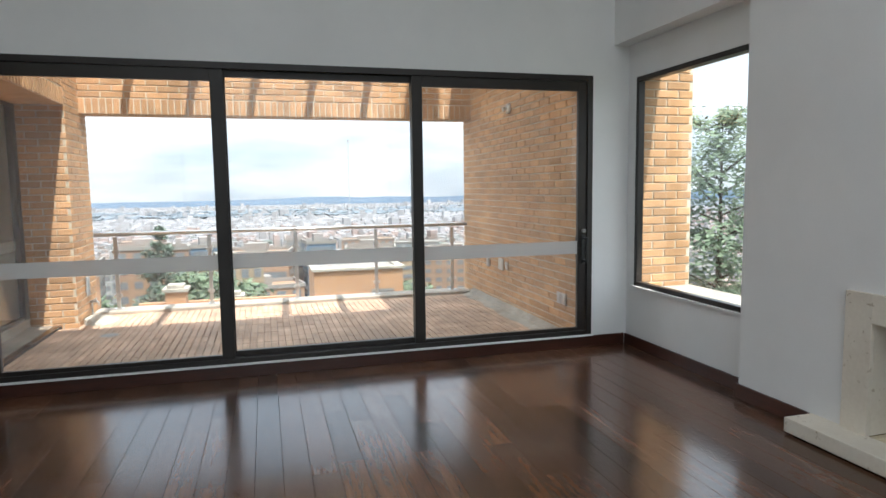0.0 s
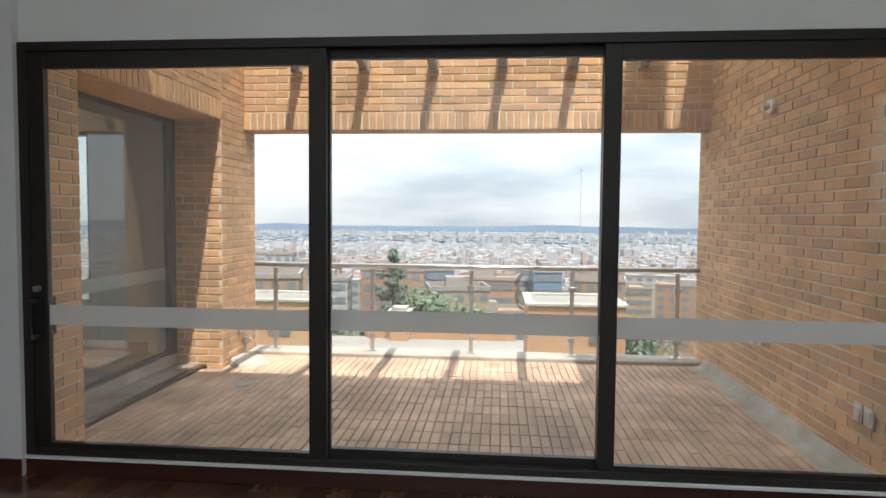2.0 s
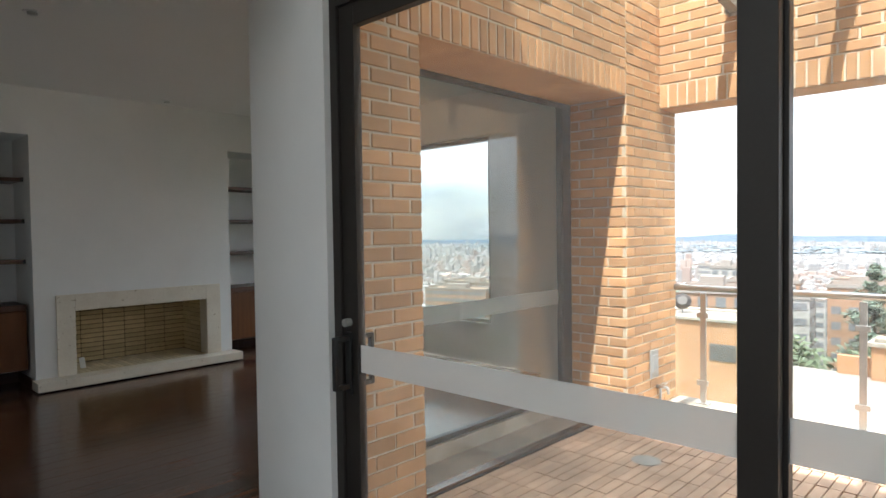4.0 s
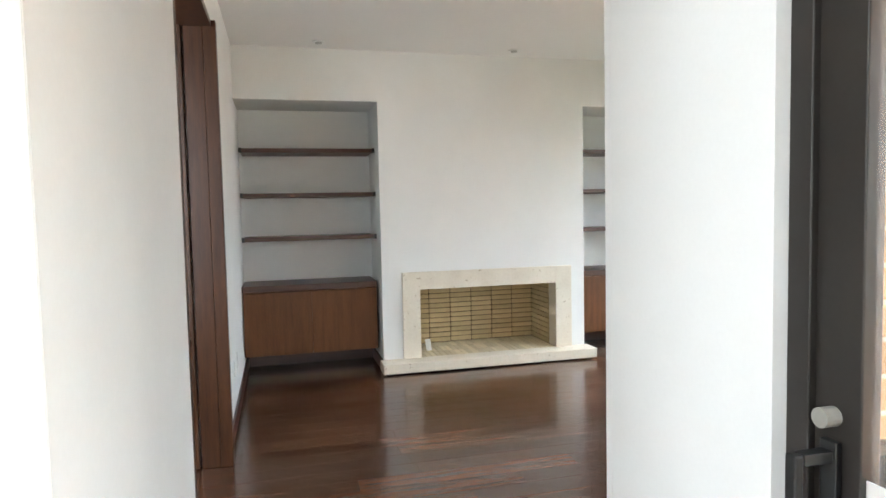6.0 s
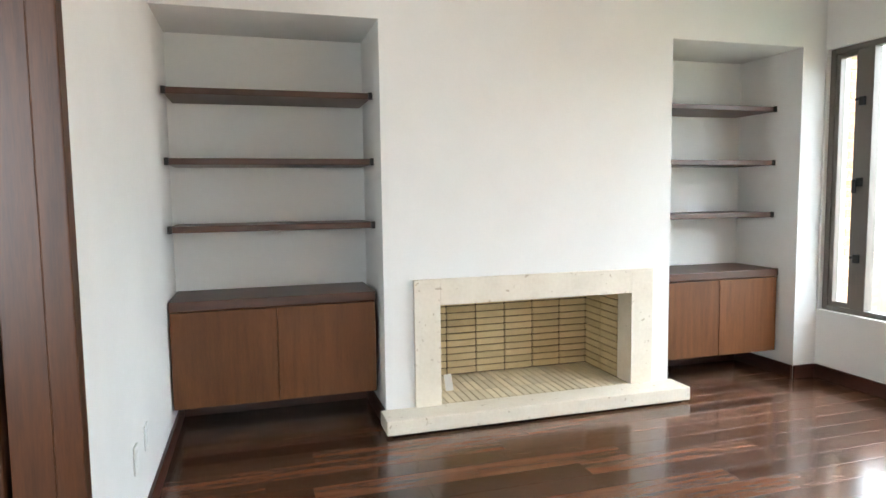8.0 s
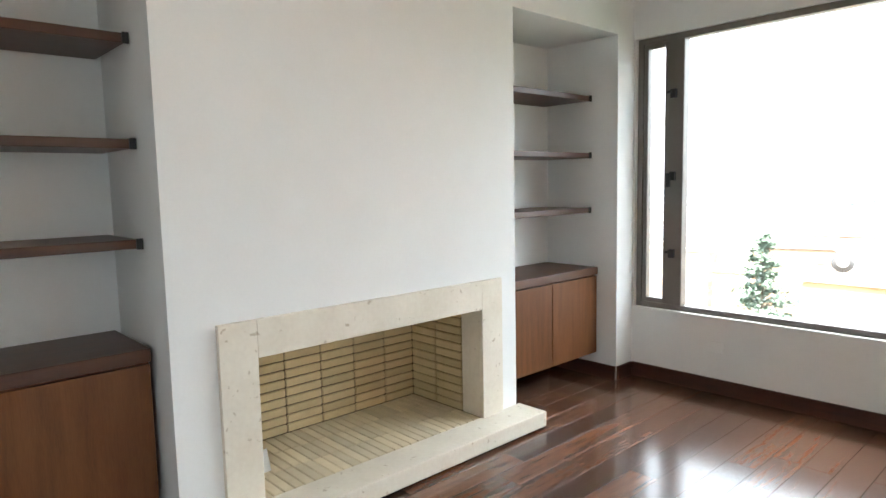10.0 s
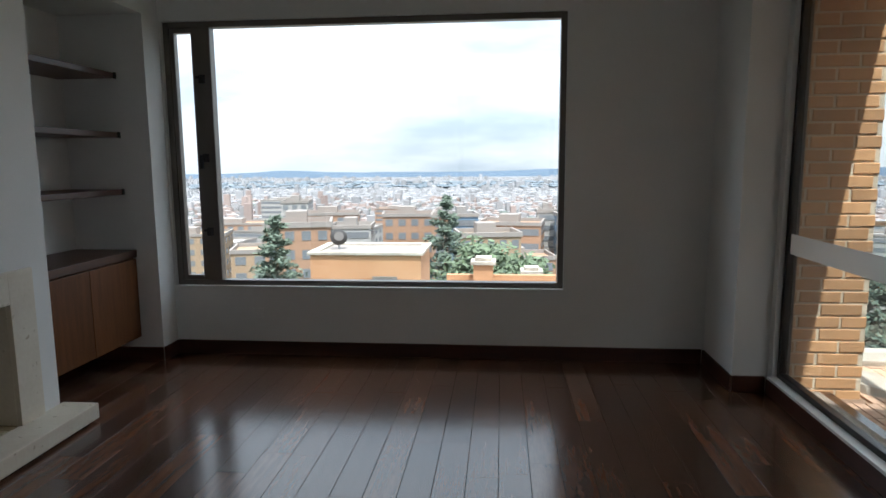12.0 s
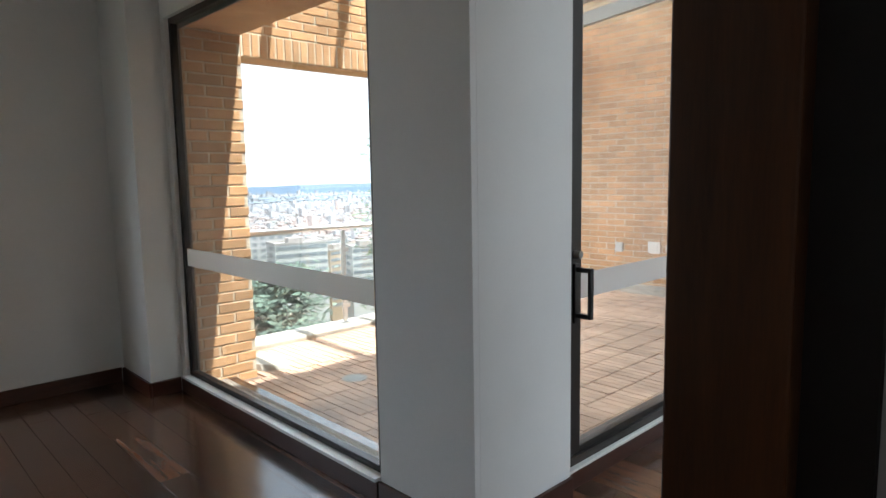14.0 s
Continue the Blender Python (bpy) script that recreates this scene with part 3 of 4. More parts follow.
def railing():
    r = empty("railing", 0, 0, 0, "steel balcony railing with clear glass panels", "railing")
    xs = (-1.53, -0.45, 0.62, 1.68, 2.76)
    part("handrail", cyl(bmesh.new(), (-1.76, 8.72, 0.935), (2.975, 8.72, 0.935), 0.024, 20), CHROME, r, smooth=True)
    for x in xs:
        p = boxes("post", [(x - 0.022, x + 0.022, 8.715, 8.735, 0.012, 0.90)], CHROME, r, 0.003)
        boxes("base_plate", [(x - 0.05, x + 0.05, 8.68, 8.77, 0.012, 0.022)], CHROME, p, 0.002)
        for z in (0.18, 0.72):
            boxes("clamp", [(x - 0.045, x + 0.045, 8.70, 8.714, z - 0.02, z + 0.02)], CHROME, p, 0.003)
    for x0, x1 in zip((-1.77,) + xs, xs + (2.97,)):
        g = pane("y", 8.745, x0 + 0.03, x1 - 0.03, 0.06, 0.80, r, name="glass_panel")


railing()


# ---- fireplaces ----
def fireplace(name, place, label):
    """Travertine surround on the plane x = 0, opening towards +x, from y = 0 to 1.62."""
    f = new(name)
    f.matrix_basis = place
    tagged(f, label, "fireplace")
    W, H, b = 1.62, 0.765, 0.16
    z0 = 0.10
    boxes("side_stone", [(-0.001, 0.025, 0, b, z0, z0 + H)], STONE, f, 0.003)
    boxes("side_stone", [(-0.001, 0.025, W - b, W, z0, z0 + H)], STONE, f, 0.003)
    boxes("lintel_stone", [(-0.001, 0.025, b, W - b, z0 + H - 0.157, z0 + H)], STONE, f, 0.003)
    for y in (b - 0.03, W - b):
        boxes("cheek", [(-0.14, -0.001, y, y + 0.03, z0, z0 + H - 0.155)], STONE, f, 0.003)
    boxes("cheek", [(-0.14, -0.001, b, W - b, z0 + H - 0.157, z0 + H - 0.13)], STONE, f, 0.003)
    hearth = boxes("hearth_stone", [(-0.001, 0.20, -0.21, W + 0.17, 0.014, 0.10)], STONE, f, 0.006)
    # Set-back strip coloured near black for the shadow gap under the stone.
    boxes("hearth_shadow_gap", [(0.0, 0.165, -0.17, W + 0.13, -0.016, 0.0135)], JOINT_DARK, f)
    boxes("firebox", [(-0.60, -0.585, b - 0.02, W - b + 0.02, 0.08, 0.76), (-0.585, -0.14, b - 0.03, b - 0.014, 0.08, 0.76), (-0.585, -0.14, W - b + 0.014, W - b + 0.03, 0.08, 0.76), (-0.585, -0.14, b, W - b, 0.745, 0.76)], SOOT, f)
    boxes("hearth_bed", [(-0.585, -0.02, b - 0.02, W - b + 0.02, 0.075, 0.0935)], FIRE_BED, f)
    spots, base = [], []
    for i in range(13):
        z = 0.125 + i * 0.0485
        for j in range(6):
            spots.append((-0.583, b + 0.108 + j * 0.217, z, 0.21, 0.02, 0.042, "y"))
        for y in (b - 0.006, W - b + 0.006):
            spots += [(-0.54 + 0.217 * k + 0.07, y, z, 0.21, 0.02, 0.042, "x") for k in range(2)]
    for i in range(26):
        y = b + 0.025 + i * 0.05
        base += [(-0.485 + 0.193 * k, y, 0.09, 0.187, 0.046, 0.02, "x") for k in range(3)]
    pieces("firebrick", spots, FIREBRICK, FIREBRICK, f)
    pieces("hearth_brick", base, PALE_FIREBRICK, PALE_FIREBRICK, f)
    return f


FP = fireplace("fireplace", pose(-6.27, 5.43, 0), "pale travertine fireplace with a yellow brick firebox")
fireplace("fireplace", pose(3.30, 2.90, 0, 0, 0, 180), "pale travertine fireplace with an empty firebox")
structure(boxes("chimney_breast", [(3.30, XE - 0.001, 3.71, 2.76, -0.02, 2.669), (3.30, XE - 0.001, 1.42, 0.5, -0.02, 2.669), (3.30, XE - 0.001, 2.76, 1.42, 0.73, 2.669)], PLASTER), "white plastered chimney breast")
structure(box("baseboard", 3.284, 3.30, 3.12, 3.725, 0, 0.098, BASE_WOOD, bevel=0.003), "dark reddish brown wooden baseboard")
tag = new("paper_tag", bpy.data.meshes.new("paper_tag"))
bmt = bx(bmesh.new(), -0.0015, 0.0015, -0.025, 0.025, 0, 0.11)
bmt.to_mesh(tag.data)
bmt.free()
tag.data.materials.append(WHITE_PLASTIC)
tag.matrix_basis = pose(-6.50, 5.72, 0.10, 8, 0, -14)
tagged(tag, "small white card standing in the firebox", "card")


# ---- cabinets and shelves ----
def cabinet(y0, y1, x_front=-6.41):
    c = empty("floating_cabinet", 0, 0, 0, "wall-hung brown wooden cabinet with two plain doors", "cabinet", "cabinets beside the fireplace")
    boxes("body", [(-6.83, x_front - 0.021, y0 + 0.004, y1 - 0.004, 0.19, 0.735)], CAB_WOOD, c, 0.002)
    m = (y0 + y1) / 2
    for a, b in ((y0 + 0.006, m - 0.002), (m + 0.002, y1 - 0.006)):
        boxes("door", [(x_front - 0.02, x_front, a, b, 0.18, 0.728)], CAB_WOOD, c, 0.0025)
    boxes("top", [(-6.855, x_front + 0.006, y0 + 0.002, y1 - 0.002, 0.738, 0.79)], SHELF_WOOD, c, 0.003, "dark brown wooden top")
    return c


cabinet(4.075, 5.234)
cabinet(7.212, 8.228)
for y0, y1 in ((4.10, 5.235), (7.20, 8.205)):
    for z in (1.168, 1.546, 1.932):
        s = tagged(boxes("wall_shelf", [(-6.855, -6.46, y0, y1, z, z + 0.036)], SHELF_WOOD, None, 0.004), "dark brown wooden shelf spanning the wall recess", "shelf", "shelves in the recesses")
        for y in (y0, y1):
            boxes("end_cap", [(-6.462, -6.452, y - 0.012, y + 0.012, z - 0.003, z + 0.039)], BLACK, s, 0.002)


# ---- small fixtures ----
def downlight(x, y):
    d = empty("downlight", x, y, ZC2, "small recessed ceiling downlight with a white ring", "downlight", "ceiling downlights")
    bm = cyl(bmesh.new(), (x, y, ZC2 - 0.008), (x, y, ZC2 - 0.0005), 0.05, 28)
    part("ring", bm, WHITE_PLASTIC, d)
    part("bulb", cyl(bmesh.new(), (x, y, ZC2 - 0.02), (x, y, ZC2 - 0.0085), 0.028, 20), CHROME, d, smooth=True)


for x, y in ((-6.05, 4.76), (-6.05, 6.43), (-6.05, 7.9), (-4.0, 4.76), (-4.0, 7.9)):
    downlight(x, y)


def wall_box(x, y, z, nx, w, h, mat, label, name="socket"):
    o = empty(name, x, y, z, label, "socket")
    b = boxes("plate", [(x, x + 0.012 * nx, y - w / 2, y + w / 2, z - h / 2, z + h / 2)], mat, o, 0.002)
    boxes("cover", [(x + 0.012 * nx, x + 0.018 * nx, y - w * 0.32, y + w * 0.32, z - h * 0.32, z + h * 0.32)], mat, o, 0.002)


for y, z, w, h in ((5.66, 0.37, 0.085, 0.11), (5.76, 0.37, 0.085, 0.11), (7.16, 0.52, 0.07, 0.09), (7.34, 0.52, 0.15, 0.14), (7.80, 0.50, 0.10, 0.12)):
    wall_box(2.974, y, z, -1, w, h, CHROME, "steel weatherproof socket on the brick wall")
wall_box(-1.776, 8.36, 0.36, 1, 0.13, 0.22, GREY_PLASTIC, "grey cover plate on the brick pier", "wall_cover")
for x in (-5.55, -5.3):
    o = empty("socket", x, 4.07, 0.33, "white wall socket above the baseboard", "socket")
    boxes("plate", [(x - 0.035, x + 0.035, 4.072, 4.08, 0.30, 0.41)], WHITE_PLASTIC, o, 0.003)
    boxes("cover", [(x - 0.018, x + 0.018, 4.0805, 4.083, 0.325, 0.385)], WHITE_PLASTIC, o, 0.001)
o = empty("socket", 0, 0, 0, "white wall socket under the window", "socket")
boxes("plate", [(-5.72, -5.61, 8.441, 8.449, 0.27, 0.34)], WHITE_PLASTIC, o, 0.003)
boxes("cover", [(-5.69, -5.64, 8.438, 8.4405, 0.285, 0.325)], WHITE_PLASTIC, o, 0.001)


def wall_lamp(y, z):
    l = empty("wall_lamp", 0, 0, 0, "round white lamp holder on the brick wall", "lamp")
    part("plate", cyl(bmesh.new(), (2.976, y, z), (2.95, y, z), 0.055, 24), WHITE_PLASTIC, l, smooth=False)
    part("socket", cyl(bmesh.new(), (2.95, y, z), (2.90, y, z - 0.01), 0.026, 20), CHROME, l)


wall_lamp(7.08, 2.335)


def tap():
    t = empty("garden_tap", 0, 0, 0, "small steel garden tap on the brick pier", "tap")
    part("spout", cyl(cyl(bmesh.new(), (-1.776, 8.42, 0.17), (-1.69, 8.42, 0.17), 0.013, 12), (-1.69, 8.42, 0.175), (-1.68, 8.42, 0.12), 0.011, 12), CHROME, t, smooth=True)
    boxes("lever", [(-1.73, -1.70, 8.39, 8.45, 0.195, 0.205)], CHROME, t, 0.003)
    part("pipe", cyl(bmesh.new(), (-1.765, 8.46, 0.16), (-1.765, 8.46, TZ), 0.009, 10), GREY_PLASTIC, t)


tap()
def patch():
    bm, rnd = bmesh.new(), random.Random(17)
    n, top, low = 22, [], []
    for i in range(n):
        a = 2 * math.pi * i / n
        k = 1 + 0.3 * noise.noise((math.cos(a) * 1.6, math.sin(a) * 1.6, 5)) + rnd.uniform(-0.05, 0.05)
        x, y = -1.60 + 0.19 * k * math.cos(a), 8.20 + 0.30 * k * math.sin(a)
        x = max(x, -1.772)
        y = min(y, 8.535)
        low.append(bm.verts.new((x, y, TZ - 0.01)))
        top.append(bm.verts.new((-1.62 + (x + 1.62) * 0.7 if x > -1.7 else x, 8.22 + (y - 8.22) * 0.8, TZ + 0.02 + 0.04 * max(0.0, -1.6 - x) / 0.17)))
    for i in range(n):
        bm.faces.new((low[i], low[(i + 1) % n], top[(i + 1) % n], top[i]))
    bm.faces.new(top)
    structure(part("cement_patch", bm, CONCRETE), "pale rough cement patch at the foot of the brick pier")


patch()
tagged(part("floor_drain", cyl(bmesh.new(), (-1.35, 7.35, TZ - 0.004), (-1.35, 7.35, TZ + 0.006), 0.09, 24), RAFTER), "round grey floor drain in the paving", "drain")


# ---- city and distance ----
# Tone of the distant air, blended into far materials in place of real haze.
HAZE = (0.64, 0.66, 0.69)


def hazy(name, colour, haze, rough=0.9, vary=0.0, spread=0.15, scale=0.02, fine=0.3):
    """A far surface with the air's haze mixed into its own base colour."""
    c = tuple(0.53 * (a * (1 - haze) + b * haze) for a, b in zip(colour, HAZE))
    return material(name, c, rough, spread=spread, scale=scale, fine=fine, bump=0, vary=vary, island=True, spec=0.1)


GZ = -105.0
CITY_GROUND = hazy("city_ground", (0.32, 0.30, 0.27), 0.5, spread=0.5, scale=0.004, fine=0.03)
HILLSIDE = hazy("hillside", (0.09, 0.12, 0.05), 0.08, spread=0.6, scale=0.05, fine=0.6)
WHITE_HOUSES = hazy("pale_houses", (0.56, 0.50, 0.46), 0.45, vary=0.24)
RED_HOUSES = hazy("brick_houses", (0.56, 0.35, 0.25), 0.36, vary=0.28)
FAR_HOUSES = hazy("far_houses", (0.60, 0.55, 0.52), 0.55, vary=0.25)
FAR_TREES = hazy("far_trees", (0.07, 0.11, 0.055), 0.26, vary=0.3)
# The blue of distance is put into these two base colours.
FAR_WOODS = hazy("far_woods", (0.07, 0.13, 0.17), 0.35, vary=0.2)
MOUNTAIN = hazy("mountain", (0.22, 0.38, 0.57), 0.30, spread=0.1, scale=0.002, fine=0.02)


def ground_z(x, y):
    """A wooded slope under the house that runs out into the plain."""
    d = max(0.0, y - 6)
    k = min(1.0, d / 420.0)
    return -7.0 - (105.0 - 7.0) * (1 - (1 - k) ** 2.0)


gx = [-4800, -3000, -1600, -800, -400, -200, -100, -50, 0, 50, 100, 200, 400, 800, 1600, 3000, 4800]
gy = [-400, -100, -20, 8, 30, 60, 100, 150, 200, 260, 320, 380, 430, 800, 1600, 3000, 4800]
V = [(x, y, ground_z(x, y)) for y in gy for x in gx]
F = [(j * len(gx) + i, j * len(gx) + i + 1, (j + 1) * len(gx) + i + 1, (j + 1) * len(gx) + i) for j in range(len(gy) - 1) for i in range(len(gx) - 1)]
me = bpy.data.meshes.new("ground")
me.from_pydata(V, [], F)
me.materials.append(HILLSIDE)
me.materials.append(CITY_GROUND)
for p in me.polygons:
    p.material_index = 1 if p.center.y > 300 else 0
structure(new("ground", me), "hillside falling to a wide city plain")


def block_field(name, count, y0, y1, spread_x, size, height, mat, seed, label, power=1.0):
    """Many small plain roofs and walls, joined."""
    rnd = random.Random(seed)
    V, F = [], []
    for _ in range(count):
        y = y0 + (y1 - y0) * rnd.random() ** power
        x = rnd.uniform(-1, 1) * spread_x * y
        a, b, h = rnd.uniform(*size), rnd.uniform(*size), rnd.uniform(*height) * (1 + 2.2 * (rnd.random() > 0.97))
        z, i = ground_z(x, y) - 1, len(V)
        q = rnd.uniform(-0.35, 0.35)
        cs, sn = math.cos(q), math.sin(q)
        for zz in (z, z + h + 1):
            V += [(x + u * cs - v * sn, y + u * sn + v * cs, zz) for u, v in ((-a, -b), (a, -b), (a, b), (-a, b))]
        F += [(i + 4, i + 5, i + 6, i + 7)] + [(i + j, i + (j + 1) % 4, i + 4 + (j + 1) % 4, i + 4 + j) for j in range(4)]
    m = bpy.data.meshes.new(name)
    m.from_pydata(V, [], F)
    m.materials.append(mat)
    tagged(new(name, m), label, "buildings", kind="stuff")


block_field("far_city", 20000, 1500, 4300, 1.25, (5, 11), (4, 9), FAR_HOUSES, 1, "pale hazy houses across the far plain")
block_field("pale_city", 11000, 440, 1700, 1.25, (3, 8), (4, 9), WHITE_HOUSES, 2, "pale houses and low blocks of the city", 1.2)
block_field("brick_city", 4500, 380, 1800, 1.25, (3, 9), (4, 12), RED_HOUSES, 3, "terracotta coloured houses and low blocks of the city", 1.1)


def clumps(name, count, y0, y1, spread_x, size, mat, seed, label, flat=0.7, power=1.0):
    rnd = random.Random(seed)
    bm0 = bmesh.new()
    bmesh.ops.create_icosphere(bm0, subdivisions=1, radius=1.0)
    bv = [v.co.copy() for v in bm0.verts]
    bf = [[v.index for v in f.verts] for f in bm0.faces]
    bm0.free()
    V, F = [], []
    for _ in range(count):
        y = y0 + (y1 - y0) * rnd.random() ** power
        x = rnd.uniform(-1, 1) * spread_x * y
        z = ground_z(x, y)
        for _k in range(4):
            s = rnd.uniform(*size)
            cx, cy, i = x + rnd.gauss(0, s), y + rnd.gauss(0, s), len(V)
            V += [(cx + v.x * s * rnd.uniform(0.8, 1.2), cy + v.y * s, z + s * 0.5 + v.z * s * flat * rnd.uniform(0.8, 1.3)) for v in bv]
            F += [[i + k for k in f] for f in bf]
    m = bpy.data.meshes.new(name)
    m.from_pydata(V, [], F)
    m.materials.append(mat)
    tagged(new(name, m), label, "trees", kind="stuff")


clumps("city_trees", 700, 400, 1700, 1.2, (3, 8), FAR_TREES, 5, "dark green trees scattered through the city", power=1.2)
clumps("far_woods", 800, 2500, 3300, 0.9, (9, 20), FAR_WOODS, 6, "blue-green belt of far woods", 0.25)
clumps("slope_woods", 500, 55, 330, 1.3, (1.6, 4.0), FAR_TREES, 7, "dark green trees on the slope below", 0.9)


def mountains():
    rnd = random.Random(11)
    V, F = [], []
    n = 160
    for i in range(n + 1):
        a = radians(-75 + 150 * i / n)
        x, y = 4650 * math.sin(a), 4650 * math.cos(a)
        h = -30 + 30 * max(0, noise.noise((i * 0.055, 3.3, 0))) + 14 * noise.noise((i * 0.16, 0, 7)) + 4 * noise.noise((i * 0.5, 1, 2)) + 60 * max(0, (i - 82) / 78)
        V += [(x, y, GZ - 5), (x, y, -100 + max(20, 62 + h))]
    for i in range(n):
        F.append((2 * i, 2 * i + 2, 2 * i + 3, 2 * i + 1))
    m = bpy.data.meshes.new("backdrop")
    m.from_pydata(V, [], F)
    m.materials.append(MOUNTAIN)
    structure(new("backdrop", m), "blue hazy mountain ridge on the horizon")


mountains()


def building(x, y, top, w, d, h, wall, storeys, bays, label, band=False, turn=0.0, sides=3):
    """A block with a flat roof, a parapet, and rows of sunk windows on its near and side faces."""
    b = new("apartment_building")
    b.matrix_basis = pose(x, y, top - h, 0, 0, turn)
    tagged(b, label, "building")
    bm = bx(bmesh.new(), -w / 2, w / 2, 0, d, -30, h)
    part("wall", bm, wall, b)
    boxes("roof", [(-w / 2 - 0.2, w / 2 + 0.2, -0.2, 0.2, h, h + 0.8), (-w / 2 - 0.2, w / 2 + 0.2, d - 0.2, d + 0.2, h, h + 0.8), (-w / 2 - 0.2, -w / 2 + 0.2, 0.2, d - 0.2, h, h + 0.8), (w / 2 - 0.2, w / 2 + 0.2, 0.2, d - 0.2, h, h + 0.8), (-w / 5, w / 8, d * 0.3, d * 0.7, h, h + 2.2)], ROOF_GREY, b)
    sh = h / storeys
    for s in range(storeys):
        z = s * sh + sh * 0.32
        if band:
            boxes("window", [(-w / 2 + 0.4, w / 2 - 0.4, -0.12, 0.05, z, z + sh * 0.45)], DARK_GLASS, b)
        else:
            bw = w / bays
            for i in range(bays):
                boxes("window", [(-w / 2 + bw * (i + 0.22), -w / 2 + bw * (i + 0.78), -0.06, 0.05, z, z + sh * 0.5)], DARK_GLASS, b)
        for sx in (-1, 1):
            bd = d / sides
            for i in range(sides):
                boxes("window", [(sx * w / 2 - 0.05, sx * w / 2 + 0.06, bd * (i + 0.25), bd * (i + 0.75), z, z + sh * 0.5)], DARK_GLASS, b)
    return b


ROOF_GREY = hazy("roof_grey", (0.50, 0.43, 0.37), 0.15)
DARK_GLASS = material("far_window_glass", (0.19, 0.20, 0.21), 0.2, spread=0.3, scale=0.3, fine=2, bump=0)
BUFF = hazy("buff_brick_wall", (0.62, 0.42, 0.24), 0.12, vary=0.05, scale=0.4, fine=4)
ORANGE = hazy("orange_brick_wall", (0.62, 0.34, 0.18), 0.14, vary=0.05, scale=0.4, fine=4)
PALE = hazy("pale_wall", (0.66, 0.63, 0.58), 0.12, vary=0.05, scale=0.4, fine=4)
BLUE = material("blue_curtain_wall", (0.16, 0.24, 0.33), 0.25, spread=0.3, scale=0.2, fine=2, bump=0)


def far(tan_x, slope, dist, w, d, h, wall, storeys, bays, label, **k):
    x, y = 0.86 + tan_x * dist, 2.9 + dist
    building(x, y, 1.47 + slope * dist, w, d, h, wall, storeys, bays, label, **k)


building(-2.2, 145, -12.7, 14, 11, 16, ORANGE, 5, 6, "orange brick office block with long green ribbon windows", band=True, turn=-8)
building(6.8, 155, -10.6, 4.4, 6, 30, PALE, 12, 2, "slim white tower block with small balconies", band=True)
building(12.3, 147, -11.0, 6.5, 7, 24, BLUE, 8, 3, "blue-grey glass office block", band=True, turn=6)
building(-12.4, 147, -11.0, 6.6, 8, 24, BLUE, 8, 3, "dark blue glass office block", band=True, turn=10)
building(-17.2, 140, -10.6, 3.4, 6, 24, ORANGE, 8, 1, "tall orange brick slab", turn=6)
building(-5.6, 112, -11.4, 10.5, 8, 12, BUFF, 4, 5, "stepped buff brick apartment block", turn=12)
building(-33.6, 94, -8.0, 9.5, 9, 14, ORANGE, 5, 4, "orange brick apartment block beside a conifer", turn=14)
building(-25.5, 150, -11.2, 12, 9, 22, ORANGE, 7, 4, "orange brick apartment block with pale window bands", turn=8)
building(-37, 140, -13.0, 9, 9, 18, PALE, 6, 3, "white stepped apartment block with terraces", band=True, turn=6)
building(-66, 190, -10.6, 8, 9, 34, PALE, 11, 3, "white apartment tower with small windows", turn=10)
building(-50, 170, -12.6, 16, 9, 22, ORANGE, 7, 5, "long orange brick apartment block", turn=10)
building(24, 150, -13.2, 12, 9, 20, ORANGE, 6, 4, "orange brick apartment block with pale roof", turn=-10)
far(-0.072, -0.120, 170, 20, 12, 24, BUFF, 8, 6, "stepped buff brick apartment block", turn=12)
far(-0.035, -0.128, 160, 11, 12, 22, BUFF, 7, 4, "stepped buff brick apartment block", turn=12)
far(-0.275, -0.105, 240, 26, 14, 26, PALE, 8, 5, "white apartment block with terraces", band=True, turn=-8)
far(-0.345, -0.095, 300, 34, 16, 22, ORANGE, 6, 7, "orange brick apartment block")
far(-0.46, -0.10, 260, 30, 16, 30, ORANGE, 9, 7, "orange brick apartment block", turn=8)
far(-0.55, -0.12, 180, 24, 14, 30, BUFF, 9, 6, "buff brick apartment block with balconies", turn=14)
far(-0.68, -0.10, 210, 22, 14, 34, PALE, 10, 5, "pale apartment block with small windows", turn=18)
far(-0.36, -0.06, 520, 40, 18, 40, PALE, 10, 7, "pale distant apartment block", band=True)
far(-0.18, -0.074, 480, 30, 18, 30, ORANGE, 9, 8, "orange brick distant apartment block", band=True)
far(0.155, -0.082, 360, 30, 16, 26, ORANGE, 7, 7, "orange brick apartment block", turn=-6)
far(0.235, -0.090, 300, 22, 14, 30, PALE, 9, 5, "white apartment block with small windows", turn=-14)
far(0.30, -0.105, 240, 26, 14, 24, ORANGE, 7, 6, "orange brick apartment block", turn=-18)
far(0.40, -0.10, 260, 24, 14, 28, BUFF, 8, 6, "buff brick apartment block", turn=-20)
far(0.52, -0.095, 300, 26, 14, 30, PALE, 9, 6, "pale apartment block with small windows", turn=-24)
far(0.05, -0.140, 150, 18, 10, 12, ORANGE, 4, 5, "low orange brick house block", turn=-8)
far(-0.01, -0.155, 130, 16, 10, 10, ORANGE, 3, 5, "low orange brick house block", turn=10)
far(-0.40, -0.145, 120, 18, 11, 16, BUFF, 5, 5, "buff brick apartment block", turn=16)
far(0.14, -0.135, 170, 20, 12, 14, PALE, 4, 5, "low pale house block", turn=-10)

rnd = random.Random(31)
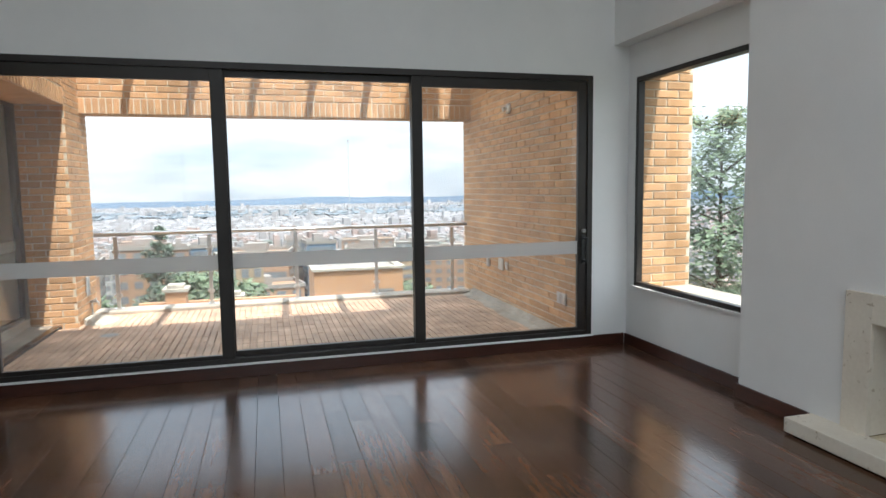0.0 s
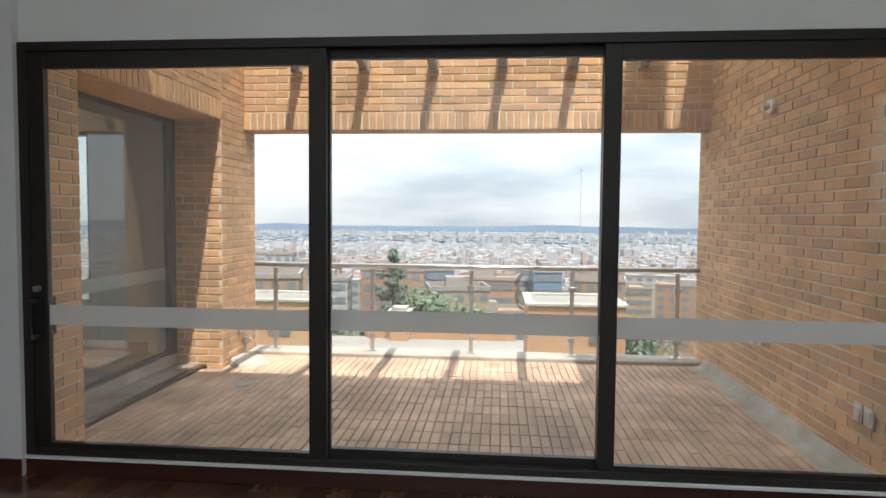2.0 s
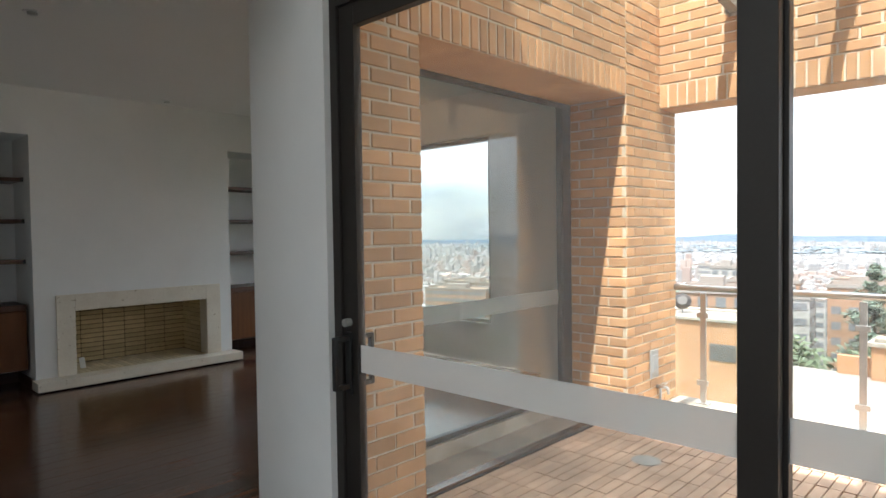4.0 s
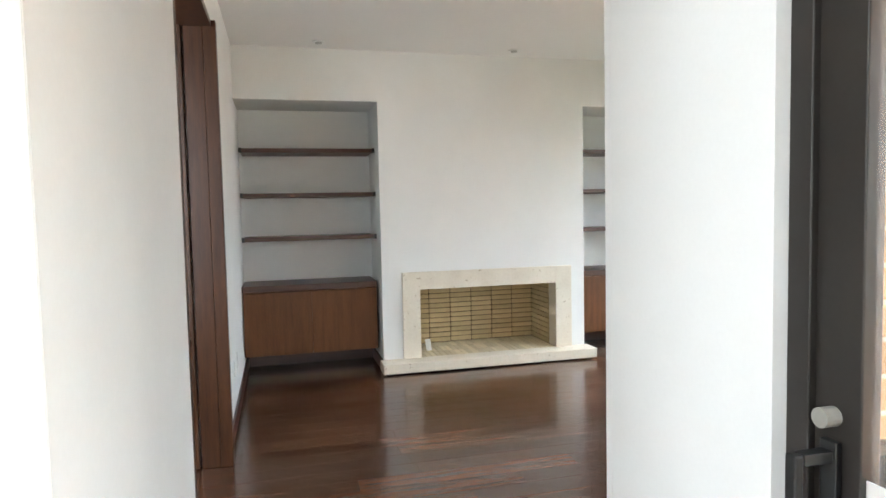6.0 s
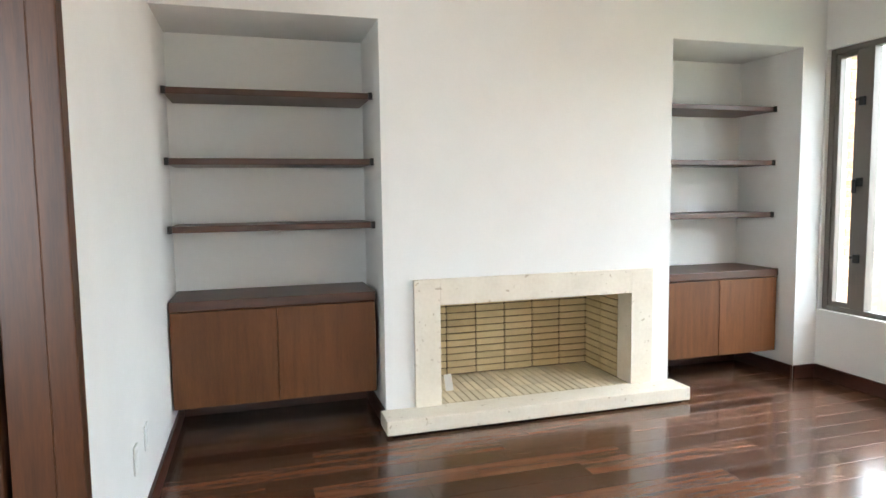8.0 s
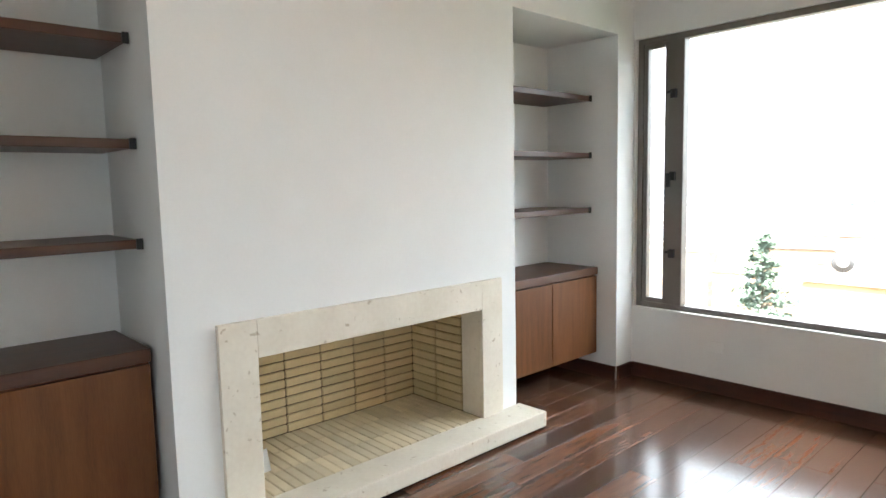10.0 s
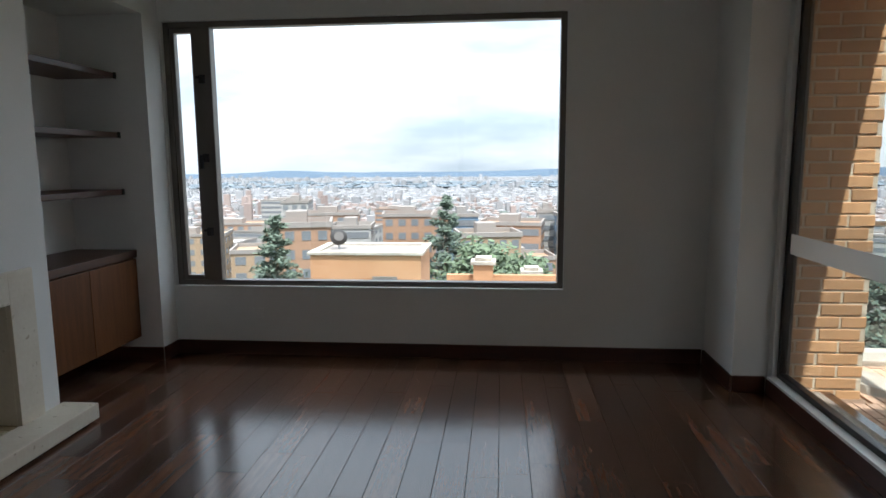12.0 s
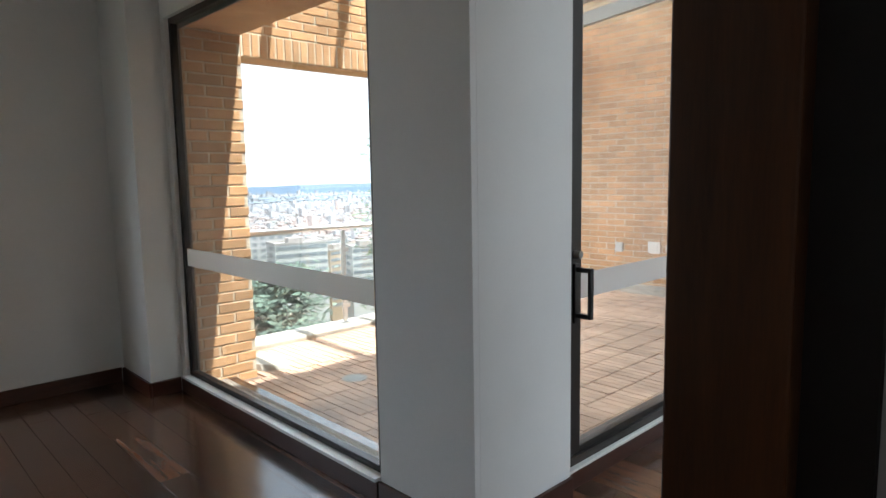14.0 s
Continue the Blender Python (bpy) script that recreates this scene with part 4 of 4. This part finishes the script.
for i in range(84):
    tx = -0.95 + 1.75 * ((i * 37) % 84 + rnd.random()) / 84
    dist = rnd.uniform(200, 620)
    kind = rnd.choice(((ORANGE, "orange brick"), (ORANGE, "orange brick"), (BUFF, "buff brick"), (PALE, "pale rendered"), (PALE, "white rendered")))
    n = rnd.randint(4, 9)
    far(tx, (-95 - 1.47 + n * 3.1) / dist if dist > 420 else -0.128 + rnd.uniform(-0.012, 0.02), dist, rnd.uniform(14, 34), rnd.uniform(10, 16), n * 3.1, kind[0], n, 4, kind[1] + " apartment block with ribbon windows", band=True, turn=rnd.uniform(-20, 20), sides=1)

# roofs close below the terrace
NEAR_BRICK = material("near_brick", (0.43, 0.235, 0.12), 0.9, dark=(0.34, 0.175, 0.085), scale=0.8, fine=14, bump=0.3)


def roof_block(x0, x1, y0, y1, top, vent):
    b = empty("rooftop_block", 0, 0, 0, "orange brick rooftop block with a pale coping", "rooftop")
    boxes("wall", [(x0, x1, y0, y1, -14, top)], NEAR_BRICK, b)
    boxes("coping", [(x0 - 0.1, x1 + 0.1, y0 - 0.1, y0 + 0.25, top, top + 0.12), (x0 - 0.1, x1 + 0.1, y1 - 0.25, y1 + 0.1, top, top + 0.12), (x0 - 0.1, x0 + 0.25, y0 + 0.25, y1 - 0.25, top, top + 0.12), (x1 - 0.25, x1 + 0.1, y0 + 0.25, y1 - 0.25, top, top + 0.12)], CONCRETE, b, 0.02)
    boxes("flat_roof", [(x0 + 0.2, x1 - 0.2, y0 + 0.2, y1 - 0.2, top - 0.02, top + 0.03)], ROOF_GREY, b)
    v = boxes("vent", [(vent - 0.5, vent + 0.5, y0 - 0.03, y0 + 0.05, top - 1.5, top - 0.85)], FRAME_GREY, b, 0.01, "grey louvred vent")
    for i in range(5):
        boxes("slat", [(vent - 0.46, vent + 0.46, y0 - 0.05, y0 - 0.03, top - 1.46 + i * 0.12, top - 1.40 + i * 0.12)], FRAME_GREY, v)


roof_block(-11.5, -7.05, 28.5, 31.5, -2.25, -8.5)
roof_block(2.1, 5.9, 27.0, 30.5, -2.0, 5.0)
for x, y, top in ((-4.9, 39.4, -3.9), (-10.0, 38.0, -4.6), (-2.0, 44, -5.2)):
    c = empty("chimney", 0, 0, 0, "small orange brick chimney with a grey cap", "chimney")
    boxes("stack", [(x - 0.55, x + 0.55, y - 0.55, y + 0.55, -20, top - 0.4)], NEAR_BRICK, c, 0.01)
    boxes("cap", [(x - 0.7, x + 0.7, y - 0.7, y + 0.7, top - 0.4, top - 0.2), (x - 0.45, x + 0.45, y - 0.45, y + 0.45, top - 0.2, top)], CONCRETE, c, 0.02)
structure(boxes("roof_terrace", [(-14, 6.5, 24, 40, -8.2, -5.9)], ROOF_GREY), "pale flat roof terrace of the building below")
structure(boxes("roof_parapet", [(-7.0, 2.0, 39.6, 40.0, -5.9, -5.0)], NEAR_BRICK), "low brick parapet of the roof below")
POOL = material("pool_water", (0.20, 0.55, 0.60), 0.08, spread=0.1, scale=1.5, fine=6, bump=0.1)
structure(boxes("water", [(-9.6, -5.6, 24.3, 27.6, -5.9, -5.86)], POOL), "turquoise swimming pool on the roof below")
dish = empty("satellite_dish", 0, 0, 0, "grey satellite dish on the brick rooftop", "dish")
bmd = bmesh.new()
bmesh.ops.create_cone(bmd, cap_ends=True, segments=24, radius1=0.36, radius2=0.2, depth=0.1, matrix=pose(-10.7, 30.0, -1.7, 62, 0, 20))
part("bowl", bmd, FRAME, dish)
part("post", cyl(bmesh.new(), (-10.7, 30.0, -2.25), (-10.7, 30.0, -1.72), 0.04, 8), GREY_PLASTIC, dish)
mast = empty("radio_mast", 0, 0, 0, "tall thin lattice radio mast far over the city", "mast")
part("pole", cyl(bmesh.new(), (115, 900, GZ), (115, 900, 68), 0.55, 6), GREY_PLASTIC, mast)
part("tip", cyl(bmesh.new(), (115, 900, 66), (115, 900, 70), 1.2, 8), GREY_PLASTIC, mast)


# ---- trees ----
NEEDLES = material("pine_needles", (0.115, 0.15, 0.105), 0.8, dark=(0.07, 0.095, 0.07), scale=2, fine=14, bump=0, vary=0.4, island=True)
LEAVES = material("leaves", (0.12, 0.16, 0.085), 0.7, dark=(0.07, 0.10, 0.055), scale=2, fine=14, bump=0, vary=0.4, island=True)
BARK = material("bark", (0.12, 0.085, 0.06), 0.9, spread=0.5, scale=4, fine=30, bump=0.6, stretch=(6, 6, 1))


def tree(x, y, base, top, radius, mat, label, seed, conical=True, leaf=0.3, count=5000):
    """A tapered trunk, limbs, and a crown of many small leaf clumps along the limbs."""
    rnd = random.Random(seed)
    t = empty("tree", 0, 0, 0, label, "tree")
    h = top - base
    bm = cyl(bmesh.new(), (x, y, base), (x, y, top - h * 0.04), max(0.12, h * 0.018), 9, 0.02)
    limbs = []
    n = 46 if conical else 30
    for i in range(n):
        k = 0.22 + 0.76 * (i + rnd.random()) / n
        a = i * 2.4 + rnd.uniform(-0.4, 0.4)
        reach = radius * (((1.06 - k) / 0.84) ** 1.15 if conical else math.sqrt(max(0.05, 1 - (2 * (k - 0.6) / 0.8) ** 2))) * rnd.uniform(0.55, 1.15)
        s = Vector((x, y, base + h * k))
        e = s + Vector((math.cos(a) * reach, math.sin(a) * reach, reach * (0.12 if conical else 0.45)))
        limbs.append((s, e))
        cyl(bm, s, e, max(0.02, h * 0.004), 5, 0.01)
    part("trunk", bm, BARK, t)
    V, F = [], []
    for _ in range(count):
        s, e = limbs[rnd.randrange(len(limbs))]
        u = rnd.random() ** 0.6
        w = (e - s).length * (0.09 if conical else 0.13) + leaf * (0.55 if conical else 0.9)
        c = s.lerp(e, u) + Vector((rnd.gauss(0, w), rnd.gauss(0, w), rnd.gauss(0, w * 0.6)))
        d = Vector((rnd.gauss(0, 1), rnd.gauss(0, 1), rnd.gauss(0, 0.6))).normalized() * leaf * rnd.uniform(0.6, 1.4)
        q = d.orthogonal().normalized() * leaf * rnd.uniform(0.25, 0.5)
        i = len(V)
        V += [c - d, c + q, c + d, c - q]
        F.append((i, i + 1, i + 2, i + 3))
    me = bpy.data.meshes.new("crown")
    me.from_pydata(V, [], F)
    me.materials.append(mat)
    new("crown", me).parent = t


tree(-8.8, 60, -20, -1.25, 5.4, NEEDLES, "tall dark green conifer below the terrace", 1, True, 0.22, 6000)
tree(-22.3, 54, -18, -2.6, 5.2, NEEDLES, "tall dark green conifer beside the roofs", 2, True, 0.22, 5500)
tree(-5.6, 58, -18, -6.0, 3.2, LEAVES, "bushy green tree beside the chimney", 3, False, 0.35, 4000)
tree(-1.8, 58, -18, -7.2, 3.6, LEAVES, "bushy green tree over the low roofs", 4, False, 0.35, 4000)
tree(-13.0, 52, -18, -7.4, 3.4, LEAVES, "bushy green tree over the low roofs", 5, False, 0.35, 4000)
tree(23.4, 28.5, -12, 5.2, 3.7, LEAVES, "tall feathery green tree outside the side window", 6, False, 0.2, 8000)
tree(11.0, 52, -18, -7.0, 3.4, LEAVES, "bushy green tree over the low roofs", 8, False, 0.35, 3500)
tree(16.4, 27.2, -12, 3.6, 2.6, LEAVES, "feathery green tree beyond the terrace railing", 12, False, 0.17, 6000)
tree(19, 46, -18, -5.4, 4.0, NEEDLES, "dark green tree on the slope", 9, False, 0.35, 4500)

# outer pier beyond the side window
op = structure(box("wall_outer_pier", 3.48, 4.0, 5.19, 6.0, -0.4, 4.5, MORTAR), "orange brick pier outside the side window")
structure(box("outer_ledge", 3.48, 4.0, 3.0, 5.17, -0.4, 0.53, CONCRETE, bevel=0.01), "sunlit brick ledge under the side window")

fin = structure(box("wall_outer_fin", -6.95, -6.47, 8.66, 9.0, -0.6, 3.2, MORTAR), "orange brick fin outside the view window")

# ---- bricks, pavers and planks ----
pieces("brick", brick_face("x", -6.47, 1, 8.66, 9.0, -0.2, 3.1), BRICK, BRICK_J, fin)
pieces("brick", brick_face("y", 5.188, -1, 3.48, 4.0, -0.1, 3.2), BRICK, BRICK_J, op)
pieces("brick", brick_face("x", TX1 + 0.01, -1, 5.412, 8.85, TZ - 0.03, 3.6), BRICK, BRICK_J, wall_te, 300, (3, 7, 1.2))
pieces("brick", brick_face("y", TY1 + 0.01, -1, TX0 - 0.01, TX1, 2.362, 3.5, True), BRICK, BRICK_J, wall_tb, 300, (0.5, 8.5, 2.5))
pieces("brick", brick_face("x", TX0 - 0.01, 1, 7.955, 8.80, TZ - 0.03, 3.5) + brick_face("y", 7.95, -1, -2.30, TX0 - 0.002, TZ - 0.03, 2.38, reverse=1), BRICK, BRICK_J, pier, 300, (-1.8, 8, 1))
pieces("brick", brick_face("x", TX0 - 0.01, 1, 5.412, 7.95, 2.39, 3.9, True) + brick_face("x", TX0 - 0.01, 1, 5.412, 5.86, TZ - 0.03, 2.38) + brick_face("y", 5.85, 1, -2.30, TX0 - 0.002, TZ - 0.03, 2.38, reverse=1), BRICK, BRICK_J, wall_tw, 300, (-1.8, 6.5, 2))

spots = []
rnd = random.Random(4)
j = 0
y = 5.42
while y < 8.53:
    x = -2.02 if y < 7.7 and y > 5.8 else -1.77
    while x < 2.96:
        spots.append((x + 0.0335, y + 0.11, TZ - 0.008 + rnd.uniform(-0.002, 0.002), 0.213, 0.0605, 0.024, "y"))
        x += 0.067
    y += 0.22
pieces("paver", spots, PAVER, PAVER_J, floor_t, 300, (0.3, 6.6, 0))


def planks(x0, x1, y0, y1, parent, centre, seed, w=0.14):
    rnd = random.Random(seed)
    spots, x = [], x0
    while x < x1 - 0.01:
        ww = min(w, x1 - x)
        y = y0 - rnd.uniform(0, 1.2)
        while y < y1:
            l = rnd.choice((0.8, 1.0, 1.2))
            a, b = max(y, y0), min(y + l, y1)
            if b - a > 0.04:
                spots.append((x + ww / 2, (a + b) / 2, -0.010, b - a - 0.0015, ww - 0.002, 0.02, "y"))
            y += l
        x += w
    pieces("plank", spots, FLOOR_WOOD, FLOOR_WOOD_J, parent, 300, centre)


planks(-1.95, 3.40, -3.0, 5.288, FLOOR1, (0.9, 3.2, 0), 21)
planks(-6.86, -1.952, 2.0, 8.449, FLOOR2, (-4.4, 6.0, 0), 22)
